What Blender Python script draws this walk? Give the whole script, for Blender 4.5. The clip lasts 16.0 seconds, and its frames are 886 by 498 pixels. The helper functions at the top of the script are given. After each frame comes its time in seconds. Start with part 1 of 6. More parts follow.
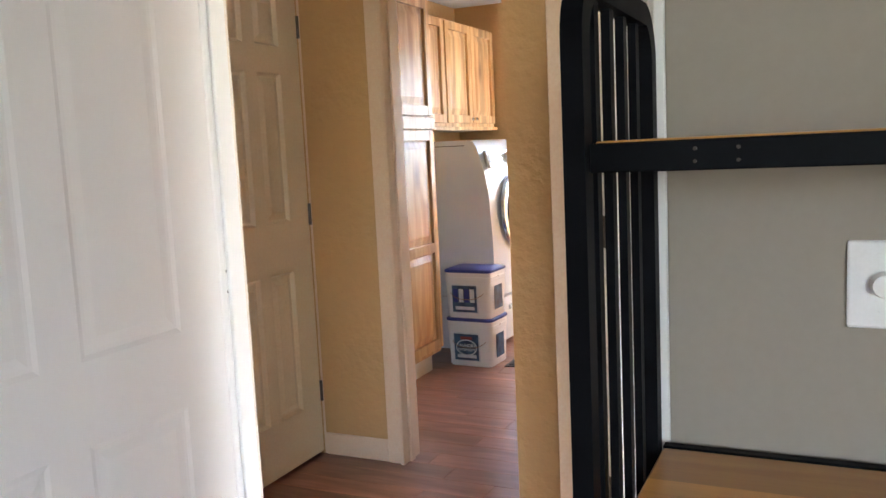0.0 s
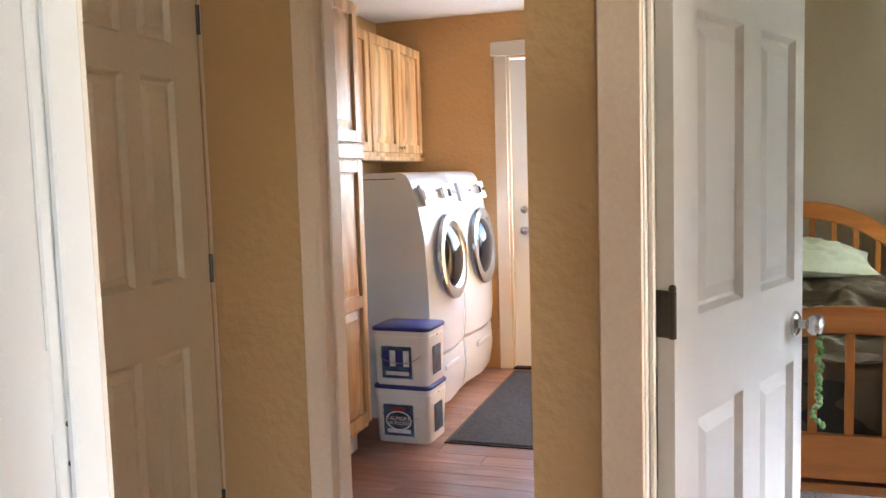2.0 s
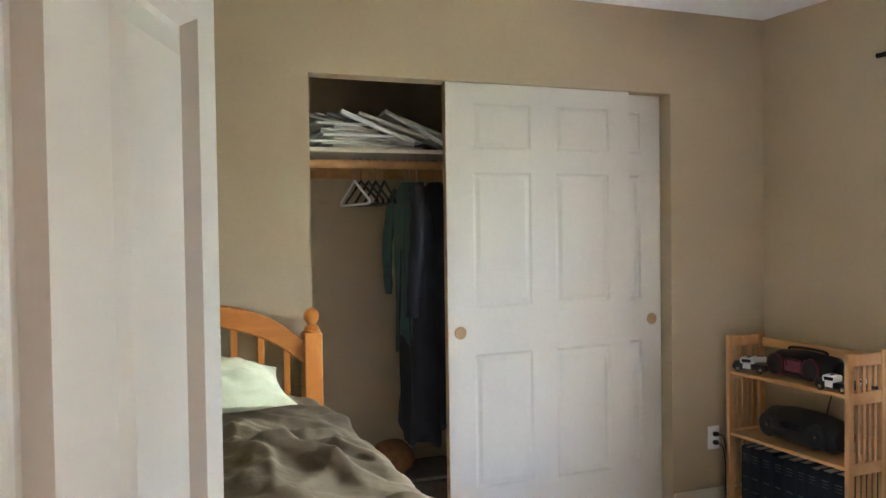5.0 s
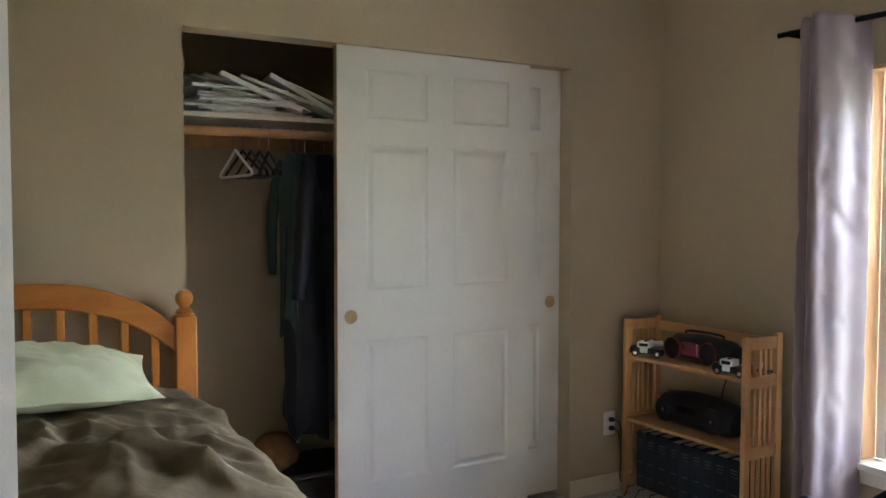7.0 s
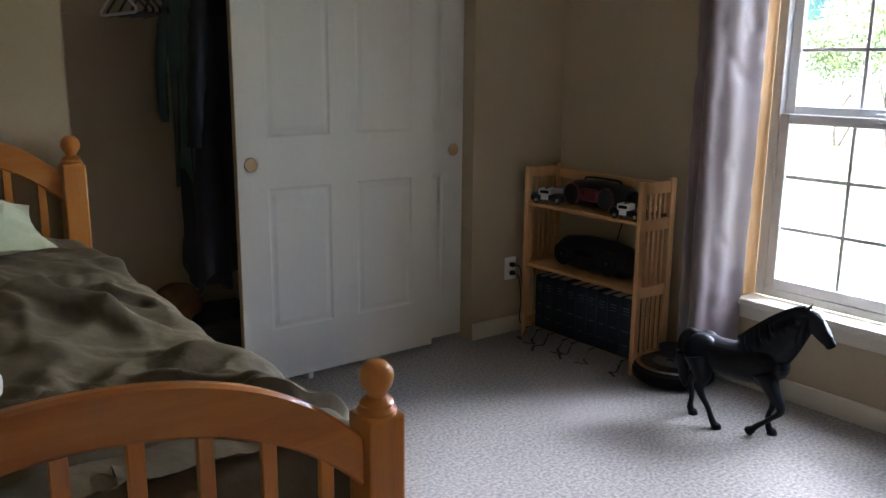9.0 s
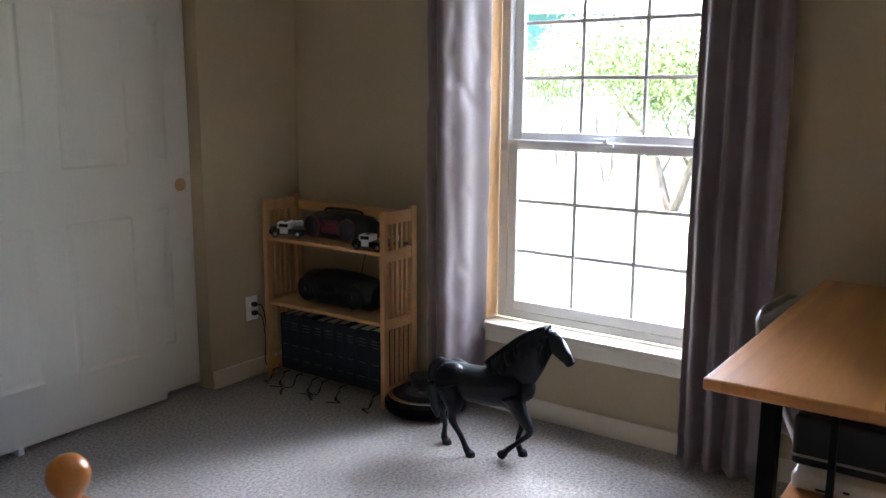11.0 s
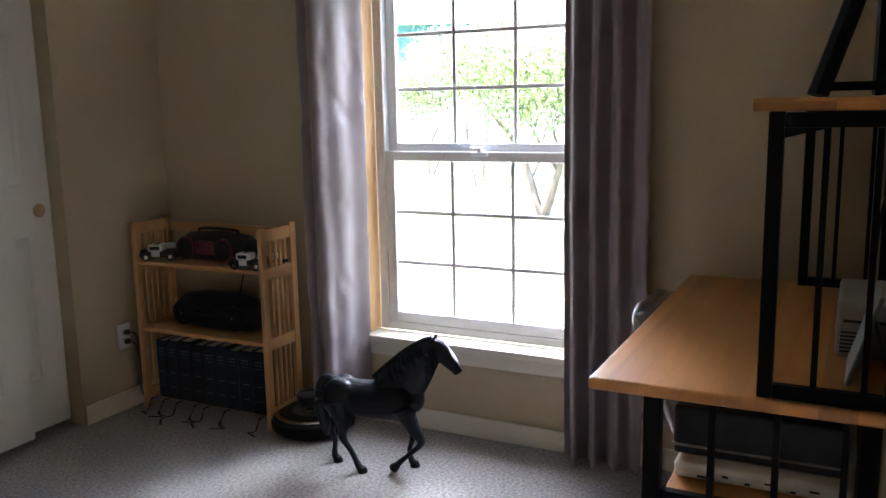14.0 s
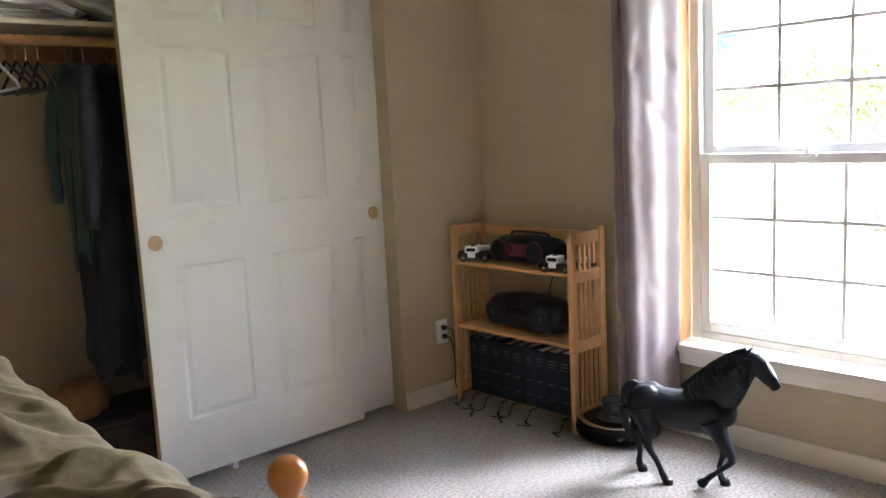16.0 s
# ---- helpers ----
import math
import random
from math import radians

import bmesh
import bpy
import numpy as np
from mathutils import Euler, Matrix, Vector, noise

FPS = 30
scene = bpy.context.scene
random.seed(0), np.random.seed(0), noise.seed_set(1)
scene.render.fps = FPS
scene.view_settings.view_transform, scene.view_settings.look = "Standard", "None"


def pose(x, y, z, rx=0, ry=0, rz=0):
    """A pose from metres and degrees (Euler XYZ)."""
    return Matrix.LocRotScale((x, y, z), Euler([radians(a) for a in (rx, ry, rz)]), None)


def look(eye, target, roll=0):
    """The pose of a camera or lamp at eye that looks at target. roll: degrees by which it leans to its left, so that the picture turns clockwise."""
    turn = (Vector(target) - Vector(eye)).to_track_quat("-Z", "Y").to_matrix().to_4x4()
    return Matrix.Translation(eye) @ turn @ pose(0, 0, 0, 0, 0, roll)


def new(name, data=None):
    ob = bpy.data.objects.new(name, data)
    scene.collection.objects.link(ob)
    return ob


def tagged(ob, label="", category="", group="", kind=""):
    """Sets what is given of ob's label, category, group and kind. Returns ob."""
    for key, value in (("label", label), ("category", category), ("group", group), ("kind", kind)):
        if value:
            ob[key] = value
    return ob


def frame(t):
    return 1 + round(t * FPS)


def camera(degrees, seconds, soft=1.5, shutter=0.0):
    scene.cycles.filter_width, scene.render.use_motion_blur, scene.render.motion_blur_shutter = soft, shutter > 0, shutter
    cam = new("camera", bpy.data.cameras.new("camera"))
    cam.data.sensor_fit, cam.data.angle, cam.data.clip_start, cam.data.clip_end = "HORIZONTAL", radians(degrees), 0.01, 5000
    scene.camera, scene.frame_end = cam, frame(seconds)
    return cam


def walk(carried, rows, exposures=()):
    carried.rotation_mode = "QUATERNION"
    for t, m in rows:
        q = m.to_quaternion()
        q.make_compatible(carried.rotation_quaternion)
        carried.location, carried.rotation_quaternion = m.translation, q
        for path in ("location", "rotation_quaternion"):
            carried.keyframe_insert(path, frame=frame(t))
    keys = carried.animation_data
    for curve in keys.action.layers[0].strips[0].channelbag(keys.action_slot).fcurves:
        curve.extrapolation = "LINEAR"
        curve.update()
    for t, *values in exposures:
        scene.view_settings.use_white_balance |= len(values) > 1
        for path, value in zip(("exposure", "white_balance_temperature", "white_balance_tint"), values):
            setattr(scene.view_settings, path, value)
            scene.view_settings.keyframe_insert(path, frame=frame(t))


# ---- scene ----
cam = camera(55.9, 16.0)
PATH = [
    (0, (0.313, 0.182, 1.3), (-0.535, 1.977, 1.058), -2.7),
    (0.5, (0.189, 0.368, 1.316), (-0.784, 2.101, 1.084), -3.3),
    (1, (0.095, 0.513, 1.305), (-0.962, 2.196, 1.086), -3.0),
    (1.5, (-0.064, 0.655, 1.327), (-1.02, 2.4, 1.125), -2.4),
    (2, (-0.183, 0.851, 1.321), (-0.796, 2.746, 1.142), -1.7),
    (2.5, (-0.226, 1.086, 1.339), (-0.594, 3.046, 1.188), -1.7),
    (3, (-0.262, 1.32, 1.345), (-0.233, 3.317, 1.233), -1.3),
    (3.5, (-0.267, 1.549, 1.361), (0.019, 3.526, 1.275), -1.3),
    (4, (-0.188, 1.748, 1.38), (0.231, 3.702, 1.31), -1.2),
    (4.5, (-0.141, 1.967, 1.374), (0.441, 3.879, 1.307), -0.9),
    (5.0, (-0.0932, 2.2009, 1.4020), (0.6840, 4.0431, 1.3500), -0.8),
    (5.2, (-0.0742, 2.2679, 1.4030), (0.7410, 4.0931, 1.3630), -0.8),
    (7.3, (-0.0019, 2.4423, 1.3690), (1.0333, 4.1499, 1.2410), 0.0),
    (7.5, (-0.0030, 2.4512, 1.3770), (1.0393, 4.1488, 1.1980), 0.0),
    (8, (-0.0139, 2.4530, 1.3700), (1.0505, 4.1211, 1.0730), 0.3),
    (8.5, (-0.0004, 2.4499, 1.3440), (1.0842, 4.0858, 0.9580), 0.3),
    (9, (-0.0047, 2.4571, 1.3280), (1.1824, 4.0082, 0.8990), 0.5),
    (9.5, (0.057, 2.459, 1.327), (1.369, 3.907, 0.903), 0.2),
    (10, (0.114, 2.5, 1.311), (1.531, 3.852, 0.909), 0.6),
    (10.2, (0.134, 2.509, 1.33), (1.589, 3.825, 0.941), 0.5),
    (12.3, (0.148, 2.604, 1.332), (1.898, 3.499, 0.964), -0.3),
    (12.5, (0.148, 2.605, 1.337), (1.904, 3.49, 0.969), -0.6),
    (13, (0.148, 2.589, 1.336), (1.907, 3.469, 0.974), -0.8),
    (13.5, (0.148, 2.573, 1.334), (1.909, 3.454, 0.98), -0.9),
    (14, (0.143, 2.566, 1.337), (1.903, 3.454, 0.996), -1.1),
    (14.5, (0.135, 2.571, 1.336), (1.842, 3.564, 1.018), -1.5),
    (15, (0.125, 2.58, 1.335), (1.721, 3.745, 1.025), -2.1),
    (15.5, (0.12, 2.578, 1.339), (1.576, 3.914, 1.035), -2.3),
    (16, (0.122, 2.564, 1.301), (1.453, 4.031, 1.017), -2.9),
]
TINT = 18
EXPOSURES = [(t, stops, kelvin, TINT) for t, stops, kelvin in (
    (0, 5.15, 6500), (1.5, 5.0, 6500), (2.5, 5.15, 6500), (3.5, 5.2, 6500), (4, 5.25, 6450), (5, 5.5, 6400), (7.5, 4.65, 6350), (8, 4.8, 6350), (8.5, 4.5, 6300), (9, 3.95, 6300),
    (9.5, 3.7, 6300), (10, 4.0, 6300), (12.5, 4.15, 6350), (14, 4.15, 6350), (15, 4.2, 6400), (15.5, 4.72, 6500), (16, 5.15, 6700))]
walk(cam, [(t, look(eye, target, roll)) for t, eye, target, roll in PATH], EXPOSURES)


# ---- world, sun, lights ----
world = bpy.data.worlds.new("world")
scene.world = world
world.use_nodes = True
wn = world.node_tree.nodes
sky = wn.new("ShaderNodeTexSky")
sky.sky_type, sky.sun_disc = "NISHITA", False
sky.sun_elevation, sky.sun_rotation = radians(52), radians(300)
wn["Background"].inputs["Strength"].default_value = 0.12
world.node_tree.links.new(sky.outputs[0], wn["Background"].inputs["Color"])

sun = new("sun", bpy.data.lights.new("sun", "SUN"))
sun.data.energy, sun.data.angle, sun.data.color = 2.8, radians(0.6), (1, 0.96, 0.9)
sun.matrix_world = look((0, 0, 0), (0.5 * math.cos(radians(52)), -0.87 * math.cos(radians(52)), -math.sin(radians(52))))


def fill_lamp(name, eye, target, w, h, power, colour):
    lamp = new(name, bpy.data.lights.new(name, "AREA"))
    lamp.data.shape, lamp.data.size, lamp.data.size_y = "RECTANGLE", w, h
    lamp.data.energy, lamp.data.color = power, colour
    lamp.matrix_world = look(eye, target)
    return lamp


# Added lamp before the solid east wall; stands in for an unseen study window.
fill_lamp("fill_study_east", (4.5, -2.0, 1.5), (-0.8, 1.4, 1.2), 2.2, 1.5, 3.7, (0.84, 0.92, 1.0))
# Added lamp at the hall's unseen end; no source there is known.
fill_lamp("fill_hall_east", (2.44, 1.99, 1.3), (-1.7, 2.2, 1.1), 0.6, 1.8, 1.15, (1.0, 0.91, 0.77))
# Added lamp at the outer door's hidden pane, for daylight inferred from glare.
fill_lamp("fill_laundry_door", (-0.80, 6.25, 1.45), (-1.75, 4.2, 0.9), 0.5, 0.95, 0.64, (0.60, 0.82, 1.0))
# Added panel hung outdoors, out of view, to boost the sky's light indoors.
fill_lamp("sky_fill_high", (7.0, 4.2, 5.0), (3.1, 3.95, 1.1), 6.0, 5.0, 92, (0.82, 0.91, 1.0))
# Second added panel, farther and lower in angle, so sky light reaches deeper.
fill_lamp("sky_fill_low", (12.0, 4.4, 6.0), (3.1, 3.9, 1.2), 12.4, 4.6, 440, (0.82, 0.91, 1.0))


# ---- materials ----
def principled(name):
    m = bpy.data.materials.new(name)
    m.use_nodes = True
    return m, m.node_tree.nodes, m.node_tree.links, m.node_tree.nodes["Principled BSDF"]


def surface(name, a, b, scale=6.0, rough=0.6, fine=200.0, bump=0.05, metal=0.0, stretch=(1, 1, 1), coat=0.0, spread=(0.35, 0.65), depth=0.002, sheen=0.0, per_piece=0.0, fleck=0.18, shine=0.5):
    """Two colours mixed by a coarse and a fine noise, with a fine relief."""
    m, n, l, p = principled(name)
    tc, mp = n.new("ShaderNodeTexCoord"), n.new("ShaderNodeMapping")
    mp.inputs["Scale"].default_value = stretch
    l.new(tc.outputs["Object"], mp.inputs["Vector"])
    big, small = n.new("ShaderNodeTexNoise"), n.new("ShaderNodeTexNoise")
    big.inputs["Scale"].default_value, big.inputs["Detail"].default_value = scale, 6
    small.inputs["Scale"].default_value, small.inputs["Detail"].default_value = fine, 3
    l.new(mp.outputs[0], big.inputs["Vector"])
    l.new(mp.outputs[0], small.inputs["Vector"])
    ramp = n.new("ShaderNodeValToRGB")
    ramp.color_ramp.elements[0].position, ramp.color_ramp.elements[1].position = spread
    ramp.color_ramp.elements[0].color, ramp.color_ramp.elements[1].color = (*a, 1), (*b, 1)
    l.new(big.outputs["Fac"], ramp.inputs["Fac"])
    grain = n.new("ShaderNodeMixRGB")
    grain.blend_type, grain.inputs["Fac"].default_value = "OVERLAY", fleck
    l.new(ramp.outputs[0], grain.inputs[1])
    l.new(small.outputs["Fac"], grain.inputs[2])
    out = grain.outputs[0]
    if per_piece:
        info, hsv, mr = n.new("ShaderNodeObjectInfo"), n.new("ShaderNodeHueSaturation"), n.new("ShaderNodeMapRange")
        mr.inputs["To Min"].default_value, mr.inputs["To Max"].default_value = 1 - per_piece, 1 + per_piece
        l.new(info.outputs["Random"], mr.inputs["Value"])
        l.new(mr.outputs[0], hsv.inputs["Value"])
        l.new(out, hsv.inputs["Color"])
        out = hsv.outputs[0]
    l.new(out, p.inputs["Base Color"])
    rr = n.new("ShaderNodeMapRange")
    rr.inputs["To Min"].default_value, rr.inputs["To Max"].default_value = max(rough - 0.08, 0.02), min(rough + 0.08, 1)
    l.new(big.outputs["Fac"], rr.inputs["Value"])
    l.new(rr.outputs[0], p.inputs["Roughness"])
    p.inputs["Metallic"].default_value = metal
    p.inputs["Specular IOR Level"].default_value = shine
    p.inputs["Coat Weight"].default_value = coat
    p.inputs["Sheen Weight"].default_value = sheen
    if bump:
        bp = n.new("ShaderNodeBump")
        bp.inputs["Strength"].default_value, bp.inputs["Distance"].default_value = bump, depth
        l.new(small.outputs["Fac"], bp.inputs["Height"])
        l.new(bp.outputs[0], p.inputs["Normal"])
    return m


def wood(name, dark, light, along="x", rough=0.35, ring=9.0, coat=0.2, planks=0.0, knots=0.0, per_piece=0.0):
    """Long grain, with staves of differing tone where planks (their width) is given."""
    m, n, l, p = principled(name)
    tc, mp = n.new("ShaderNodeTexCoord"), n.new("ShaderNodeMapping")
    squeeze = {"x": (0.12, 1, 1), "y": (1, 0.12, 1), "z": (1, 1, 0.12)}[along]
    mp.inputs["Scale"].default_value = squeeze
    l.new(tc.outputs["Object"], mp.inputs["Vector"])
    grain, fine = n.new("ShaderNodeTexNoise"), n.new("ShaderNodeTexNoise")
    grain.inputs["Scale"].default_value, grain.inputs["Detail"].default_value, grain.inputs["Distortion"].default_value = ring, 8, 1.2
    fine.inputs["Scale"].default_value, fine.inputs["Detail"].default_value = 160, 4
    l.new(mp.outputs[0], grain.inputs["Vector"])
    l.new(mp.outputs[0], fine.inputs["Vector"])
    ramp = n.new("ShaderNodeValToRGB")
    ramp.color_ramp.elements[0].position, ramp.color_ramp.elements[1].position = 0.34, 0.66
    ramp.color_ramp.elements[0].color, ramp.color_ramp.elements[1].color = (*dark, 1), (*light, 1)
    l.new(grain.outputs["Fac"], ramp.inputs["Fac"])
    over = n.new("ShaderNodeMixRGB")
    over.blend_type, over.inputs["Fac"].default_value = "OVERLAY", 0.14
    l.new(ramp.outputs[0], over.inputs[1])
    l.new(fine.outputs["Fac"], over.inputs[2])
    out = over.outputs[0]
    if planks:
        sep, snap, comb, white = n.new("ShaderNodeSeparateXYZ"), n.new("ShaderNodeMath"), n.new("ShaderNodeCombineXYZ"), n.new("ShaderNodeTexWhiteNoise")
        l.new(tc.outputs["Object"], sep.inputs[0])
        axes = [a for a in "XYZ" if a != along.upper()]
        for i, a in enumerate(axes):
            s = n.new("ShaderNodeMath")
            s.operation = "SNAP"
            s.inputs[1].default_value = planks
            l.new(sep.outputs[a], s.inputs[0])
            l.new(s.outputs[0], comb.inputs[i])
        l.new(comb.outputs[0], white.inputs["Vector"])
        hsv, mr = n.new("ShaderNodeHueSaturation"), n.new("ShaderNodeMapRange")
        mr.inputs["To Min"].default_value, mr.inputs["To Max"].default_value = 0.72, 1.2
        l.new(white.outputs["Value"], mr.inputs["Value"])
        l.new(mr.outputs[0], hsv.inputs["Value"])
        l.new(out, hsv.inputs["Color"])
        out = hsv.outputs[0]
    if per_piece:
        info, hsv, mr = n.new("ShaderNodeObjectInfo"), n.new("ShaderNodeHueSaturation"), n.new("ShaderNodeMapRange")
        mr.inputs["To Min"].default_value, mr.inputs["To Max"].default_value = 1 - per_piece, 1 + per_piece
        l.new(info.outputs["Random"], mr.inputs["Value"])
        l.new(mr.outputs[0], hsv.inputs["Value"])
        l.new(out, hsv.inputs["Color"])
        out = hsv.outputs[0]
    if knots:
        vor, kr, mix = n.new("ShaderNodeTexVoronoi"), n.new("ShaderNodeValToRGB"), n.new("ShaderNodeMixRGB")
        vor.inputs["Scale"].default_value = knots
        kmap = n.new("ShaderNodeMapping")
        kmap.inputs["Scale"].default_value = tuple(0.45 if v < 1 else 1 for v in squeeze)
        l.new(tc.outputs["Object"], kmap.inputs["Vector"])
        l.new(kmap.outputs[0], vor.inputs["Vector"])
        kr.color_ramp.elements[0].position, kr.color_ramp.elements[1].position = 0.03, 0.16
        kr.color_ramp.elements[0].color, kr.color_ramp.elements[1].color = (0.75, 0.75, 0.75, 1), (0, 0, 0, 1)
        l.new(vor.outputs["Distance"], kr.inputs["Fac"])
        l.new(kr.outputs[0], mix.inputs["Fac"])
        l.new(out, mix.inputs[1])
        mix.inputs[2].default_value = (dark[0] * 0.4, dark[1] * 0.32, dark[2] * 0.3, 1)
        out = mix.outputs[0]
    l.new(out, p.inputs["Base Color"])
    p.inputs["Roughness"].default_value, p.inputs["Coat Weight"].default_value, p.inputs["Coat Roughness"].default_value = rough, coat, 0.25
    bp = n.new("ShaderNodeBump")
    bp.inputs["Strength"].default_value, bp.inputs["Distance"].default_value = 0.12, 0.001
    l.new(fine.outputs["Fac"], bp.inputs["Height"])
    l.new(bp.outputs[0], p.inputs["Normal"])
    return m


def glass_pane(name):
    m, n, l, p = principled(name)
    p.inputs["Transmission Weight"].default_value, p.inputs["Roughness"].default_value, p.inputs["IOR"].default_value = 1, 0.0, 1.02
    return m


def metal(name, colour, rough):
    return surface(name, colour, tuple(c * 0.85 for c in colour), 12, rough, 300, 0.02, metal=1.0)


WALL_TAN = surface("tan_wall_paint", (0.57, 0.342, 0.142), (0.60, 0.366, 0.16), 1.6, 0.7, 34, 1.0, depth=0.0065, fleck=0.04)
WALL_GREY = surface("greige_wall_paint", (0.31, 0.272, 0.225), (0.335, 0.295, 0.245), 1.6, 0.8, 60, 0.14, depth=0.003, fleck=0.04, shine=0.3)
WALL_BED = surface("khaki_wall_paint", (0.45, 0.355, 0.235), (0.48, 0.38, 0.255), 1.6, 0.75, 60, 0.16, depth=0.003, fleck=0.05)
CEILING = surface("white_ceiling_paint", (0.78, 0.78, 0.78), (0.82, 0.82, 0.82), 3, 0.85, 60, 0.3)
TRIM = surface("cream_white_trim_paint", (0.71, 0.64, 0.53), (0.75, 0.68, 0.57), 3, 0.4, 120, 0.04)
TRIM_HALL = surface("cream_hall_trim_paint", (0.76, 0.58, 0.41), (0.80, 0.62, 0.45), 3, 0.4, 120, 0.04)
DOOR_WHITE = surface("white_door_paint", (0.74, 0.73, 0.69), (0.79, 0.78, 0.75), 2.5, 0.42, 90, 0.03, stretch=(1, 1, 0.2), fleck=0.03)
DOOR_CREAM = surface("cream_door_paint", (0.74, 0.61, 0.39), (0.78, 0.65, 0.43), 2.5, 0.42, 90, 0.06)
DOOR_CLOSET = surface("off_white_door_paint", (0.62, 0.59, 0.53), (0.66, 0.63, 0.565), 2.5, 0.5, 90, 0.05, stretch=(1, 1, 0.2), fleck=0.05)
CARPET = surface("beige_carpet", (0.27, 0.245, 0.225), (0.66, 0.61, 0.565), 84, 0.95, 280, 1.0, depth=0.014, sheen=0.1, spread=(0.30, 0.68), fleck=0.5)
LAMINATE = wood("walnut_laminate", (0.23, 0.096, 0.064), (0.44, 0.21, 0.14), "x", 0.3, 14, 0.35, per_piece=0.22)
JOINT = surface("dark_floor_joint", (0.05, 0.025, 0.018), (0.06, 0.03, 0.02), 5, 0.7)
HICKORY = wood("knotty_hickory", (0.50, 0.25, 0.09), (0.76, 0.50, 0.24), "z", 0.45, 12, 0.12, 0.085, knots=3.4)
PINE = wood("honey_pine", (0.47, 0.15, 0.022), (0.61, 0.225, 0.04), "x", 0.28, 10, 0.5)
PINE_Z = wood("honey_pine_upright", (0.47, 0.15, 0.022), (0.61, 0.225, 0.04), "z", 0.28, 10, 0.5)
BEECH = wood("pale_beech", (0.52, 0.255, 0.105), (0.65, 0.355, 0.16), "y", 0.4, 8, 0.15)
BEECH_Z = wood("pale_beech_upright", (0.52, 0.255, 0.105), (0.65, 0.355, 0.16), "z", 0.4, 8, 0.15)
BUTCHER = wood("butcher_block", (0.42, 0.155, 0.028), (0.56, 0.235, 0.052), "x", 0.36, 8, 0.3, 0.07)
HONEY_TOP = wood("honey_butcher_block", (0.60, 0.285, 0.07), (0.74, 0.39, 0.11), "x", 0.36, 8, 0.3, 0.07)
JAMB_WOOD = wood("clear_fir", (0.58, 0.33, 0.15), (0.70, 0.44, 0.22), "z", 0.4, 8, 0.2)
PULL = surface("tan_pull", (0.42, 0.27, 0.13), (0.50, 0.33, 0.17), 20, 0.4)
BLACK_METAL = surface("black_painted_steel", (0.003, 0.0033, 0.004), (0.006, 0.0065, 0.008), 10, 0.5, 300, 0.03, shine=0.08)
BLACK_PLASTIC = surface("black_plastic", (0.007, 0.0075, 0.010), (0.012, 0.014, 0.018), 12, 0.36, 260, 0.05, shine=0.28)
HINGE = metal("aged_bronze_metal", (0.10, 0.085, 0.07), 0.4)
CHROME = metal("satin_nickel", (0.70, 0.68, 0.64), 0.22)
ENAMEL = surface("white_enamel", (0.69, 0.75, 0.83), (0.73, 0.79, 0.87), 3, 0.2, 200, 0.0, coat=0.3)
RING = metal("bright_ring_metal", (0.60, 0.66, 0.74), 0.2)
VINYL = surface("white_vinyl", (0.78, 0.79, 0.80), (0.82, 0.83, 0.84), 4, 0.35, 200, 0.02)
WHITE_PLASTIC = surface("white_plastic", (0.78, 0.79, 0.80), (0.83, 0.84, 0.85), 6, 0.4, 200, 0.02)
PLATE = surface("white_switch_plate", (0.80, 0.79, 0.77), (0.84, 0.83, 0.81), 6, 0.35, 200, 0.0)
GLASS = glass_pane("window_glass")
DARK_GLASS = surface("dark_door_glass", (0.008, 0.011, 0.016), (0.013, 0.017, 0.024), 5, 0.06, 200, 0.0, coat=0.05, shine=0.3)
BLUE_LID = surface("blue_plastic", (0.02, 0.03, 0.20), (0.03, 0.045, 0.26), 8, 0.4)
LABEL_BLUE = surface("dark_blue_label", (0.012, 0.025, 0.07), (0.05, 0.12, 0.22), 16, 0.45)
LABEL_PALE = surface("pale_label", (0.55, 0.62, 0.68), (0.8, 0.82, 0.84), 24, 0.45)
LABEL_RED = surface("dark_red_label", (0.25, 0.03, 0.03), (0.30, 0.05, 0.04), 16, 0.45)
INK_WHITE = surface("white_ink", (0.8, 0.8, 0.8), (0.85, 0.85, 0.85), 16, 0.5)
MAT = surface("charcoal_mat", (0.045, 0.045, 0.05), (0.085, 0.085, 0.09), 60, 0.95, 500, 0.8, depth=0.006)
COMFORTER = surface("olive_cotton", (0.108, 0.086, 0.051), (0.145, 0.117, 0.071), 3.5, 0.52, 26, 0.45, depth=0.010, shine=0.4, fleck=0.06)
PILLOW = surface("pale_green_cotton", (0.50, 0.55, 0.34), (0.60, 0.65, 0.43), 5, 0.85, 300, 0.25, sheen=0.2)
MATTRESS = surface("dark_bed_base_cloth", (0.03, 0.03, 0.03), (0.06, 0.055, 0.05), 9, 0.9, 260, 0.3)
CREAM_CLOTH = surface("white_towel", (0.66, 0.63, 0.58), (0.78, 0.76, 0.72), 14, 0.95, 350, 0.6, depth=0.004)
CURTAIN = surface("mauve_grey_satin", (0.195, 0.148, 0.158), (0.235, 0.182, 0.192), 4, 0.50, 420, 0.12, stretch=(1, 1, 0.4), sheen=0.4, shine=0.35)
cn, cl_ = CURTAIN.node_tree.nodes, CURTAIN.node_tree.links
thin, blend = cn.new("ShaderNodeBsdfTranslucent"), cn.new("ShaderNodeMixShader")
thin.inputs["Color"].default_value, blend.inputs[0].default_value = (0.60, 0.48, 0.46, 1), 0.05
cl_.new(cn["Principled BSDF"].outputs[0], blend.inputs[1])
cl_.new(thin.outputs[0], blend.inputs[2])
cl_.new(blend.outputs[0], cn["Material Output"].inputs["Surface"])
